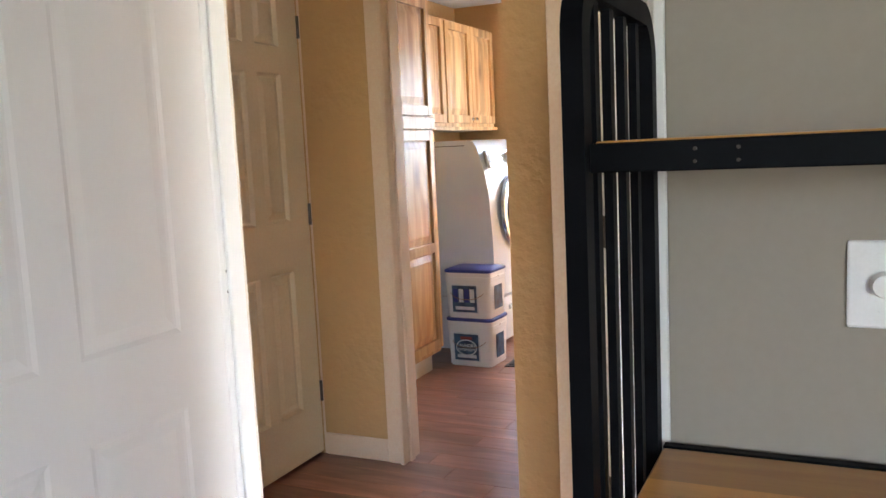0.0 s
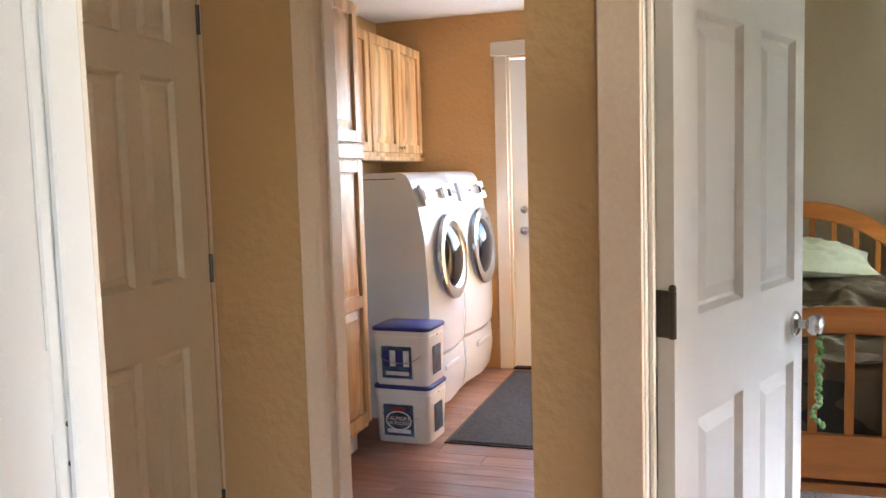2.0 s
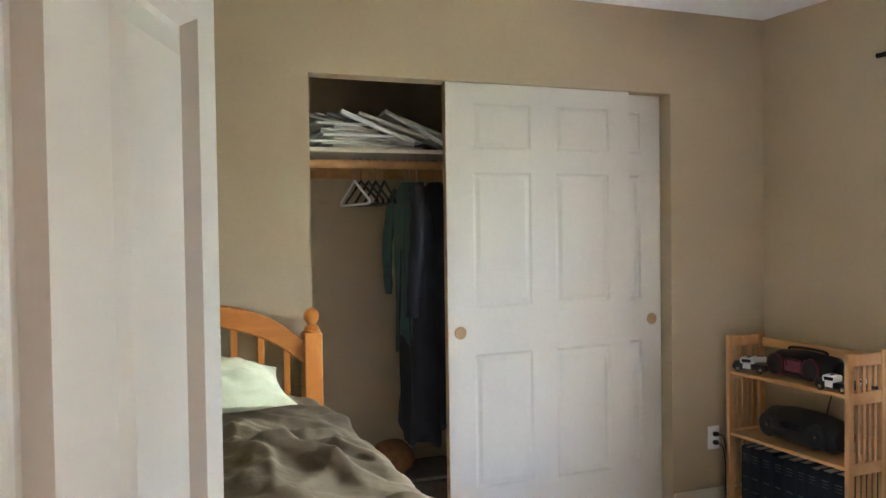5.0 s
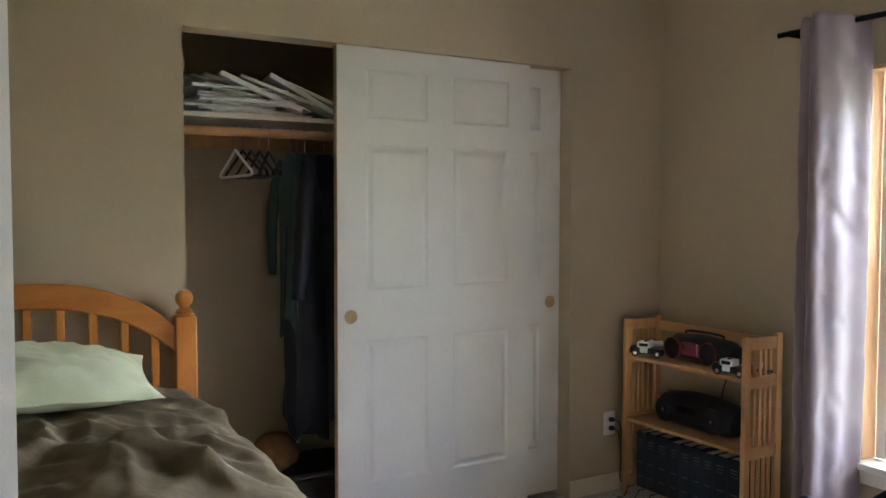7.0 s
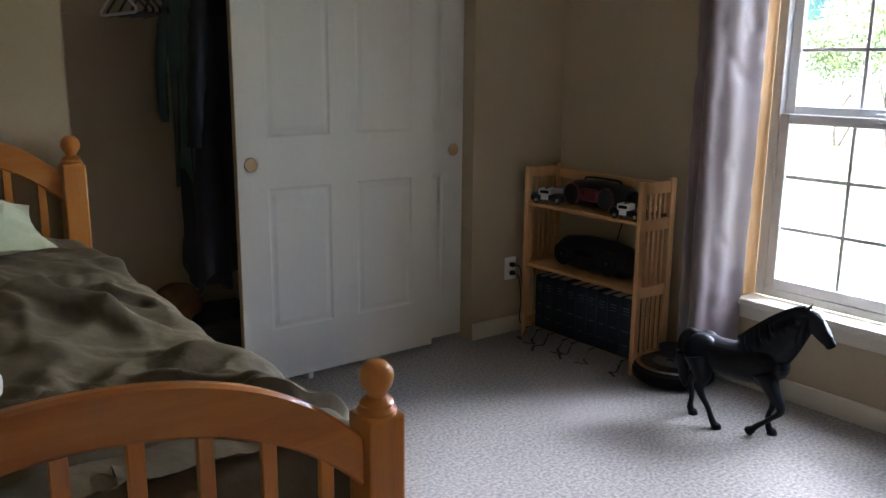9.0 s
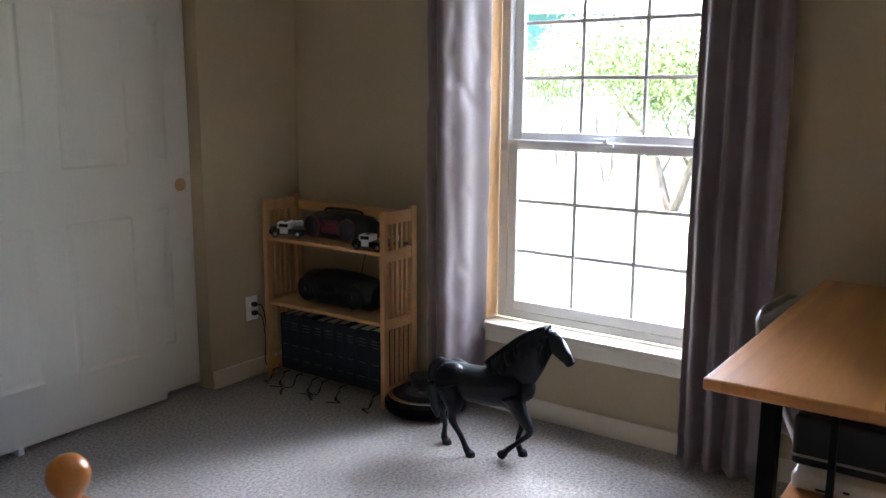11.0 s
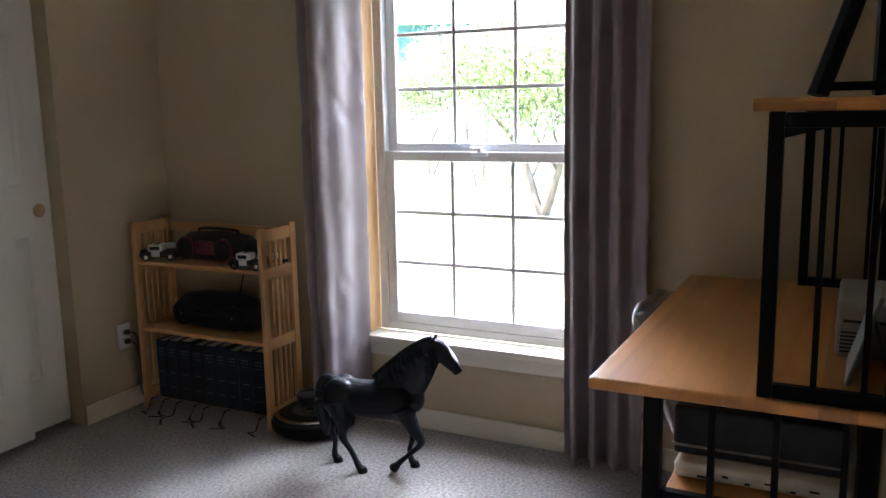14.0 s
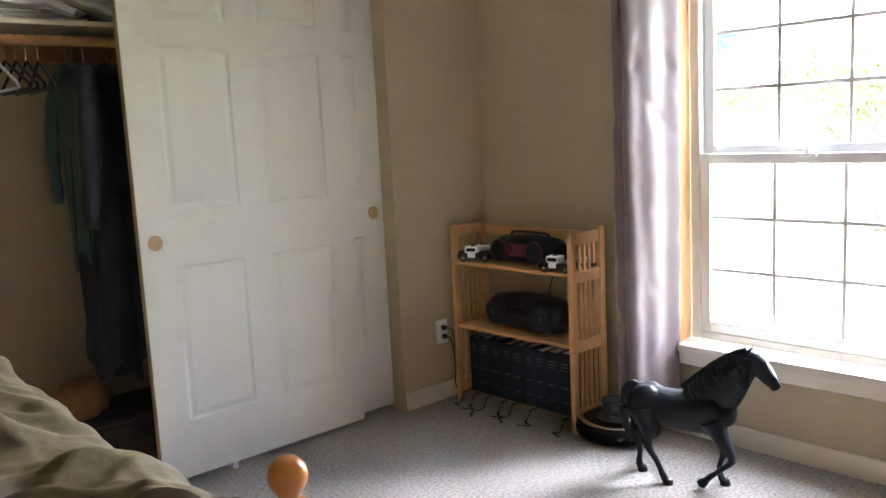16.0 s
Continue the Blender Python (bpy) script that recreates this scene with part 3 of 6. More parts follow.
sliding_door(1.325, 5.514, 0.945, "white six-panel sliding closet door, pushed aside", 0.057)
sliding_door(1.55, 5.578, 0.945, "white six-panel sliding closet door, behind another", 0.89)
g = thing("floor_guide", (1.62, 5.538, 0), "small white nylon floor guide for the sliding doors", "door guide")
part("guide_body", box(-0.012, 0.012, -0.03, 0.03, 0.0, 0.03, 0.003), WHITE_PLASTIC, g)
shelf = thing("closet_shelf", (0.56, 5.72, 1.735), "white closet shelf on wooden cleats", "shelf")
part("shelf_board", box(0, 2.21, 0.0, 0.47, 0, 0.02, 0.003), TRIM, shelf)
part("cleat", box(0.0, 2.21, 0.45, 0.469, -0.09, -0.001, 0.002), BEECH, shelf, "wooden cleat")
cr = thing("closet_rod", (0.56, 5.80, 1.69), "round pale wooden closet rod", "closet rod")
part("pole", rod((0, 0, 0), (2.21, 0, 0), 0.019, n=16), BEECH, cr, smooth=True)
part("rod_bracket", box(-0.004, 0.012, -0.03, 0.03, -0.03, 0.04, 0.003), CHROME, cr)
setting("closet_rail", box(0.552, 2.77, 6.18, 6.199, 1.52, 1.60), WALL_BED, "khaki painted wooden rail on the closet back wall", "trim")

rng = random.Random(11)
for k in range(9):
    z = 1.757 + 0.0125 * k
    w, d = rng.uniform(0.36, 0.5), rng.uniform(0.26, 0.3)
    pp = thing("paper_stack", (0.80 + rng.uniform(-0.02, 0.10), 5.74 + rng.uniform(0, 0.03), z), "flat white paper bundle lying on the closet shelf", "paper", "papers on the closet shelf", rz=rng.uniform(-6, 6))
    part("paper_block", box(0, w, 0, d, 0, 0.011, 0.002), PAPER_WHITE if k % 3 else PAPER, pp)
for k in range(10):
    x = 0.80 + 0.045 * k + rng.uniform(-0.02, 0.02)
    pp = thing("paper_roll", (x, 5.735 + rng.uniform(0, 0.06), 1.874), "white paper leaning slantwise on the closet shelf", "paper", "papers on the closet shelf", rz=rng.uniform(-14, 10))
    m = Matrix.Rotation(radians(14 + 2.2 * k * rng.uniform(0.4, 1.0)), 4, "Y")
    part("paper_block", box(0, rng.uniform(0.26, 0.38), 0, rng.uniform(0.2, 0.27), 0, rng.uniform(0.006, 0.022), 0.003, m=m @ Matrix.Translation((-0.06, 0, 0.012 + 0.006 * rng.random()))), (PAPER_WHITE, PAPER_WHITE, PAPER, CLOTH_GREY)[k % 4], pp)


def hanger(x, material, label, rz=0.0, y=5.80):
    h = thing("clothes_hanger", (x, y, 1.69), label, "clothes hanger", "hangers in the closet", rz=rz)
    part("hook", tube([(0, 0, -0.075), (0, 0, -0.03)] + [(0, 0.022 * math.cos(a), 0.023 * math.sin(a)) for a in [-0.6 + 0.35 * k for k in range(10)]], 0.0028, n=6), CHROME, h, "thin metal hook")
    part("hanger_frame", tube([(0, 0, -0.075), (0, 0.07, -0.11), (0, 0.19, -0.165), (0, 0.195, -0.178), (0, 0.18, -0.182), (0, 0, -0.182), (0, -0.18, -0.182), (0, -0.195, -0.178), (0, -0.19, -0.165), (0, -0.07, -0.11), (0, 0, -0.075)], 0.0055, n=8, up=(1, 0, 0)), material, h)
    return h


hanger(1.0, WHITE_PLASTIC, "empty white plastic clothes hanger", 2)
for k, x in enumerate((1.03, 1.065, 1.10, 1.14)):
    hanger(x, BLACK_PLASTIC, "empty black plastic clothes hanger", 4 - 3 * k)


def garment(x, length, width, material, label, rz=0.0, thick=0.05, seed=1, flare=1.0, sleeve=0.0):
    """A garment on its hanger: shoulders, hanging folds and a ragged hem."""
    g = thing("hanging_garment", (x, 5.80, 1.69), label, "clothes", "clothes in the closet", rz=rz)
    bm = bmesh.new()
    n, rows = 40, 22
    rings = []
    for i in range(rows + 1):
        t = i / rows
        z = -0.08 - length * t
        half = width / 2 * (0.22 + 0.78 * min(1, (t / 0.13) ** 0.7)) * (1 - 0.12 * math.sin(3 * t)) * (1 + (flare - 1) * t)
        ring = []
        for k in range(n):
            a = 2 * math.pi * k / n
            fold = 1 + 0.30 * t ** 0.6 * math.sin(5 * a + seed + 2.5 * t) + 0.16 * t * math.sin(11 * a + 2 * seed - 4 * t)
            hem = 0.05 * math.sin(3 * a + seed) * (t > 0.9)
            ring.append(bm.verts.new((thick * math.cos(a) * (0.5 + 0.7 * min(1, t * 4)) * fold, half * math.sin(a) * (1 + 0.05 * math.sin(4 * t + seed)), z - hem)))
        rings.append(ring)
    for a, b in zip(rings, rings[1:]):
        for k in range(n):
            bm.faces.new((a[k], a[(k + 1) % n], b[(k + 1) % n], b[k]))
    bm.faces.new(rings[0])
    bm.faces.new(rings[-1])
    part("cloth", bm, material, g, smooth=True)
    if sleeve:
        for sd in (-1, 1):
            pts = bend([(0, sd * width * 0.36, -0.115), (-0.012, sd * width * 0.50, -0.20), (-0.03, sd * width * 0.56, -0.12 - sleeve * 0.55), (-0.02 - 0.01 * seed, sd * width * 0.53, -0.12 - sleeve)], 7)
            rad = [(0.4 * thick + 0.012 * math.sin(math.pi * min(1, 0.15 + 0.8 * q / 21)) + 0.003 * math.sin(q * 1.7 + seed), 0.030 + 0.018 * math.sin(2.6 * q / 21)) for q in range(len(pts))]
            part("sleeve", tube(pts, rad, n=14, up=(0, 1, 0.01)), material, g, smooth=True)
    part("hook", tube([(0, 0, -0.09), (0, 0, -0.03)] + [(0, 0.022 * math.cos(a), 0.023 * math.sin(a)) for a in [-0.6 + 0.35 * k for k in range(10)]], 0.0028, n=6), CHROME, g, "thin metal hook")
    return g


garment(1.235, 0.74, 0.26, CLOTH_TEAL, "dark teal shirt on a hanger", 2, 0.021, 1, 0.85, 0.48)
garment(1.262, 1.00, 0.25, CLOTH_TEAL, "teal trousers on a hanger", 12, 0.026, 2, 0.7)
garment(1.298, 1.16, 0.33, CLOTH_NAVY, "long black coat on a hanger", -14, 0.062, 3, 1.15, 0.56)
garment(1.385, 1.10, 0.44, CLOTH_NAVY, "black jacket on a hanger", 7, 0.050, 4)
garment(1.43, 0.50, 0.46, CLOTH_GREY, "grey patterned shirt on a hanger", 6, 0.035, 5)
garment(1.52, 0.80, 0.42, CLOTH_NAVY, "dark dress on a hanger", -3, 0.06, 6)
bin_ = thing("storage_box", (1.25, 5.86, 0), "dark brown storage box on the closet floor", "box")
part("tub", box(-0.24, 0.26, -0.15, 0.17, 0, 0.24, 0.012, segments=2), MATTRESS, bin_)
part("lid", box(-0.25, 0.27, -0.16, 0.18, 0.2405, 0.262, 0.008), MATTRESS, bin_)
ply = thing("plush_toy", (1.165, 5.82, 0.262), "round orange-brown plush lying on a dark box", "toy")
bm = ball((0, 0, 0.082), 0.085, scale=(1.25, 1, 1), n=24)
for v in bm.verts:
    v.co += v.normal * 0.010 * noise.noise(v.co * 30)
part("body", bm, PLUSH, ply, smooth=True)

# ---- window ----
win = thing("window_1", (3.17, OY0, OZ0), "white double-hung window with a grid of panes, closed", "window", kind="structure")
H, WD = OZ1 - OZ0, OY1 - OY0
bm = box(0, 0.07, 0.0, 0.042, 0, H, 0.003)
box(0, 0.07, WD - 0.042, WD, 0, H, 0.003, bm)
box(0, 0.07, 0.042, WD - 0.042, 0, 0.035, 0.003, bm)
box(0, 0.07, 0.042, WD - 0.042, H - 0.04, H, 0.003, bm)
part("window_frame", bm, VINYL, win)


def sash(z0, z1, xo, name):
    bm = box(xo, xo + 0.03, 0.043, 0.085, z0, z1, 0.003)
    box(xo, xo + 0.03, WD - 0.085, WD - 0.043, z0, z1, 0.003, bm)
    box(xo, xo + 0.03, 0.085, WD - 0.085, z0, z0 + 0.045, 0.003, bm)
    box(xo, xo + 0.03, 0.085, WD - 0.085, z1 - 0.04, z1, 0.003, bm)
    fr = part(name, bm, VINYL, win)
    gw, gh = (WD - 0.17) / 3, (z1 - z0 - 0.085) / 3
    for k in (1, 2):
        part("glazing_bar", box(xo + 0.010, xo + 0.020, 0.085 + gw * k - 0.0078, 0.085 + gw * k + 0.0078, z0 + 0.045, z1 - 0.04, 0.002), VINYL, fr)
        part("glazing_bar", box(xo + 0.0105, xo + 0.0195, 0.085, WD - 0.085, z0 + 0.045 + gh * k - 0.0078, z0 + 0.045 + gh * k + 0.0078, 0.002), VINYL, fr)
    p = part("pane", box(xo + 0.013, xo + 0.017, 0.08, WD - 0.08, z0 + 0.04, z1 - 0.035), GLASS, fr)
    p.visible_shadow = False
    return fr


sash(0.036, 0.765, 0.003, "lower_sash")
sash(0.752, H - 0.041, 0.036, "upper_sash")
bm = box(-0.012, 0.003, WD / 2 - 0.035, WD / 2 + 0.035, 0.750, 0.764, 0.003)
rod((-0.006, WD / 2, 0.764), (-0.006, WD / 2, 0.775), 0.012, bm)
box(-0.014, 0.0, WD / 2 - 0.01, WD / 2 + 0.045, 0.775, 0.782, 0.002, bm)
part("sash_lock", bm, VINYL, win, "white sash lock")
bm = box(-0.088, -0.001, WD + 0.0, WD + 0.018, 0.002, H + 0.018, 0.002)
box(-0.088, -0.001, -0.018, 0.0, 0.002, H + 0.018, 0.002, bm)
box(-0.088, -0.001, 0.0, WD, H + 0.0, H + 0.018, 0.002, bm)
part("jamb_lining", bm, JAMB_WOOD, win, "clear varnished wooden jamb lining")
bm = box(-0.125, -0.001, -0.075, WD + 0.075, -0.03, 0.0, 0.006, segments=2)
part("window_sill", bm, TRIM, win, "white painted sill board")
part("apron", box(-0.108, -0.0915, -0.05, WD + 0.05, -0.085, -0.031, 0.003), TRIM, win)


def curtain(line, seed, label, pleats, amp, hem):
    """A satin curtain that hangs along a line of places (x, y), in standing pleats, with dents and creases."""
    cx, cy = sum(p[0] for p in line) / len(line), sum(p[1] for p in line) / len(line)
    c = thing("curtain", (cx, cy, 0.0), label, "curtain", "pair of curtains")
    bm = bmesh.new()
    n, rows = 150, 130
    rg = random.Random(seed)
    ph = [rg.uniform(0, 6.28) for _ in range(6)]
    run = bend([(x - cx, y - cy, 0) for x, y in line], 12)
    far = [0.0]
    for a, b in zip(run, run[1:]):
        far.append(far[-1] + (b - a).length)
    us = np.linspace(0, far[-1], n + 1)
    xs, ys = np.interp(us, far, [p.x for p in run]), np.interp(us, far, [p.y for p in run])
    grid = []
    for j in range(rows + 1):
        t = j / rows
        z = 2.12 - (2.12 - hem) * t
        row = []
        for i in range(n + 1):
            u = i / n
            a, b = max(i - 3, 0), min(i + 3, n)
            d = Vector((xs[b] - xs[a], ys[b] - ys[a], 0)).normalized()
            out = Vector((-d.y, d.x, 0))
            w = 2 * math.pi * u * pleats + 0.6 * math.sin(5 * u + ph[3] + 1.0 * t)
            k = amp * (1 + 0.4 * math.sin(4 * u + ph[1] + t)) * math.sin(w + ph[2] + 0.4 * math.sin(3 * t + ph[4]))
            k += 0.006 * noise.noise(Vector((u * 3, t * 4, seed))) + 0.0045 * noise.noise(Vector((u * 3.5, t * 17, seed + 3)))
            k -= 0.006 * max(0, noise.noise(Vector((u * 5, t * 26, seed + 8)))) ** 1.5 * 2
            spread = 1 + 0.07 * t * math.sin(2.4 * t + ph[0])
            row.append(bm.verts.new((xs[i] * spread + out.x * k, ys[i] * spread + out.y * k, z)))
        grid.append(row)
    for a, b in zip(grid, grid[1:]):
        for i in range(n):
            bm.faces.new((a[i], a[i + 1], b[i + 1], b[i]))
    cl = part("drape", bm, CURTAIN, c, smooth=True)
    so = cl.modifiers.new("cloth", "SOLIDIFY")
    so.thickness = 0.002
    return c


curtain([(3.055, 4.385), (2.97, 4.405), (2.855, 4.435), (2.825, 4.470), (2.875, 4.500), (2.865, 4.545), (2.93, 4.58)], 3, "mauve-grey satin curtain hanging beside the bookcase", 3.2, 0.006, 0.094)
curtain([(2.985, 3.515), (2.985, 3.41), (2.985, 3.31), (2.985, 3.21)], 8, "mauve-grey satin curtain in soft pleats hanging to the carpet", 3.7, 0.026, 0.015)
pole = thing("curtain_rod", (2.985, 3.10, 2.10), "dark metal curtain rod above the window", "curtain rod")
part("pole", rod((0, 0, 0), (0, 1.65, 0), 0.011, n=14), BLACK_METAL, pole, smooth=True)
for y in (0.05, 1.6):
    part("bracket", box(0.0, 0.0945, y - 0.008, y + 0.008, -0.012, 0.012, 0.002), BLACK_METAL, pole)


# ---- bed ----
def turned_post(parent, x, y, top):
    sq = top - 0.095
    p = part("post", box(x - 0.037, x + 0.037, y - 0.037, y + 0.037, 0, sq, 0.006, segments=2), PINE_Z, parent)
    part("finial", lathe([(0.001, sq - 0.002), (0.036, sq - 0.001), (0.036, sq + 0.006), (0.028, sq + 0.012), (0.031, sq + 0.018), (0.026, sq + 0.024), (0.016, sq + 0.030), (0.018, sq + 0.036), (0.028, sq + 0.050), (0.031, sq + 0.064), (0.028, sq + 0.080), (0.016, sq + 0.092), (0.001, sq + 0.095)], (x, y, 0), 24), PINE_Z, p, "turned ball finial", True)


def arched_rail(x0, x1, y, z_end, z_mid, h, t=0.026):
    bm = bmesh.new()
    n = 36
    rings = []
    for i in range(n + 1):
        u = i / n
        x = x0 + (x1 - x0) * u
        k = (2 * u - 1)
        zt = z_mid - (z_mid - z_end) * (0.65 * k * k + 0.35 * k ** 4)
        zb = zt - h * (0.95 + 0.10 * abs(k))
        b = 0.006
        ring = [(x, y - t / 2, zb + b), (x, y - t / 2 + b, zb), (x, y + t / 2 - b, zb), (x, y + t / 2, zb + b), (x, y + t / 2, zt - b), (x, y + t / 2 - b, zt), (x, y - t / 2 + b, zt), (x, y - t / 2, zt - b)]
        rings.append([bm.verts.new(v) for v in ring])
    for a, b in zip(rings, rings[1:]):
        for k in range(8):
            bm.faces.new((a[k], a[(k + 1) % 8], b[(k + 1) % 8], b[k]))
    bm.faces.new(rings[0])
    bm.faces.new(rings[-1])
    return bm


bed = thing("bed", (0.205, 4.53, 0), "honey pine single bed with arched slatted ends", "bed")
BX0, BX1 = -0.507, 0.507
for y, top, z_end, z_mid, rail0, rail1 in ((-0.915, 0.830, 0.700, 0.885, 0.34, 0.485), (0.905, 1.09, 0.965, 1.132, 0.36, 0.50)):
    wide = 0.026 if y < 0 else -0.010
    for x in (BX0 + 0.007, BX1 + wide):
        turned_post(bed, x, y, top)
    end = part("arched_rail", arched_rail(BX0 + 0.043, BX1 + wide - 0.036, y, z_end, z_mid, 0.09), PINE, bed)
    part("lower_rail", box(BX0 + 0.044, BX1 + wide - 0.037, y - 0.012, y + 0.012, rail0, rail1, 0.004), PINE, bed)
    n = 9
    for k in range(n):
        u = (k + 1) / (n + 1)
        x = BX0 + (BX1 + wide - BX0) * u
        kk = 2 * u - 1
        zt = z_mid - (z_mid - z_end) * (0.65 * kk * kk + 0.35 * kk ** 4) - 0.085
        part("slat", box(x - 0.013, x + 0.013, y - 0.007, y + 0.007, rail1 - 0.004, zt, 0.002), PINE_Z, bed)
for x in (BX0 + 0.005, BX1 - 0.005):
    part("side_rail", box(x - 0.011, x + 0.011, -0.878, 0.868, 0.25, 0.38, 0.003), PINE, bed)
part("slat_base", box(BX0 + 0.02, BX1 - 0.02, -0.876, 0.866, 0.28, 0.31), PINE, bed)
mat_ = thing("mattress", (0.205, 4.53, 0.31), "dark covered single mattress on the bed", "mattress")
part("body", box(-0.475, 0.475, -0.87, 0.86, 0, 0.36, 0.04, segments=3), MATTRESS, mat_)


def ridge(x, y, seed):
    """Long soft folds in a few directions, each set fading in and out over the cloth."""
    total = 0.0
    for k, (turn, often, high, sharp) in enumerate(((24, 1.5, 0.038, 5.0), (58, 2.3, 0.036, 6.5), (-34, 2.9, 0.030, 6.0), (78, 5.0, 0.021, 4.4), (40, 8.0, 0.014, 3.4), (12, 11.0, 0.009, 2.4))):
        a = radians(turn)
        u = x * math.cos(a) + y * math.sin(a)
        warp = 0.95 * noise.noise(Vector((x * 1.9, y * 1.9, seed + 3 * k))) + 0.25 * noise.noise(Vector((x * 4.5, y * 4.5, seed + 7 * k)))
        mask = min(1, max(0, 0.3 + 1.9 * noise.noise(Vector((x * 1.7 + 5, y * 1.5, seed + 11 * k)))))
        total += high * mask * (math.cos(math.pi * (u * often + warp)) ** 2) ** (1.5 * sharp)
    return total + 0.002 * noise.noise(Vector((x * 9, y * 9, seed)))


def slack_sheet(nu, nv, w, l, seed, passes=380):
    """A sheet with too much cloth for its place, pushed together until it lies in folds; gives (across, along, height)."""
    S, Y = np.meshgrid(np.linspace(-w / 2, w / 2, nu + 1), np.linspace(0, l, nv + 1))
    rg = np.random.default_rng(seed)

    def field(freq_s, freq_y, k):
        return np.array([[noise.noise(Vector((a * freq_s, b * freq_y, seed + k))) for a, b in zip(ra, rb)] for ra, rb in zip(S, Y)])
    body = np.clip(1 - ((Y / l - 0.46) / 0.44) ** 4, 0, 1) * np.clip(1.25 - np.abs(S) / (w / 2), 0.15, 1)
    more_s = 1.006 + 0.125 * body * np.clip(0.45 + 1.5 * field(2.2, 2.0, 1), 0, 1)
    more_y = 1.006 + 0.125 * np.maximum(body, 0.35 * (Y > 0.7 * l)) * np.clip(0.40 + 1.6 * field(2.0, 2.3, 9), 0, 1)
    ds, dy = w / nu, l / nv
    H = np.array([[ridge(a * 1.05, b, seed) for a, b in zip(ra, rb)] for ra, rb in zip(S, Y)]) * 0.9 + 0.004 * np.abs(field(14, 14, 20))
    P = np.stack([S, Y, H], 2)
    P[..., :2] += rg.normal(0, 0.0008, P[..., :2].shape)
    rest_edge = P[..., :2].copy()
    links = []
    for di, dj, stiff in ((0, 1, 1), (1, 0, 1), (1, 1, 0.5), (1, -1, 0.5), (0, 3, 0.22), (3, 0, 0.22), (0, 6, 0.10), (6, 0, 0.10)):
        i0, i1 = slice(0, nv + 1 - di), slice(di, nv + 1)
        j0, j1 = (slice(0, nu + 1 - dj), slice(dj, nu + 1)) if dj >= 0 else (slice(-dj, nu + 1), slice(0, nu + 1 + dj))
        a, b = (i0, j0), (i1, j1)
        rest = np.hypot(dj * ds * (more_s[a] + more_s[b]) / 2, di * dy * (more_y[a] + more_y[b]) / 2)
        links.append((a, b, rest, stiff * 0.5))
    for step in range(passes):
        D, C = np.zeros_like(P), np.full(S.shape, 1e-6)
        for a, b, rest, k in links:
            d = P[b] - P[a]
            n = np.linalg.norm(d, axis=2) + 1e-9
            move = d * (k * (n - rest) / n)[..., None]
            D[a] += move
            D[b] -= move
            C[a] += k
            C[b] += k
        P += 0.62 * D / C[..., None]
        P[..., 2] -= 0.000012
        P[..., 2] = np.maximum(P[..., 2], 0)
        for edge in (np.s_[0, :], np.s_[-1, :], np.s_[:, 0], np.s_[:, -1]):
            P[edge][..., :2] = rest_edge[edge]
    return P


def crease(x, y, seed):
    """Sharp crests that wander over the cloth in a few directions, each set in its own patches."""
    total = 0.0
    for k, (turn, often, high, narrow) in enumerate(((30, 3.2, 0.036, 3.6), (-24, 4.2, 0.032, 3.6), (58, 6.0, 0.024, 3.2), (4, 8.5, 0.017, 2.8), (-50, 12.0, 0.009, 2.4))):
        a = radians(turn)
        wx = x + 0.10 * noise.noise(Vector((x * 3, y * 3, seed + 2 * k))) + 0.03 * noise.noise(Vector((x * 9, y * 9, seed + 5 * k)))
        wy = y + 0.10 * noise.noise(Vector((x * 3, y * 3, seed + 40 + 2 * k)))
        u, v = wx * math.cos(a) + wy * math.sin(a), wy * math.cos(a) - wx * math.sin(a)
        n = abs(noise.noise(Vector((u * often, v * often * 0.30, seed + 9 * k))))
        mask = min(1, max(0, 0.55 + 1.7 * noise.noise(Vector((x * 2.1 + 5, y * 1.9, seed + 13 * k)))))
        total += high * mask * max(0, 1 - n * narrow) ** 1.4
    return total


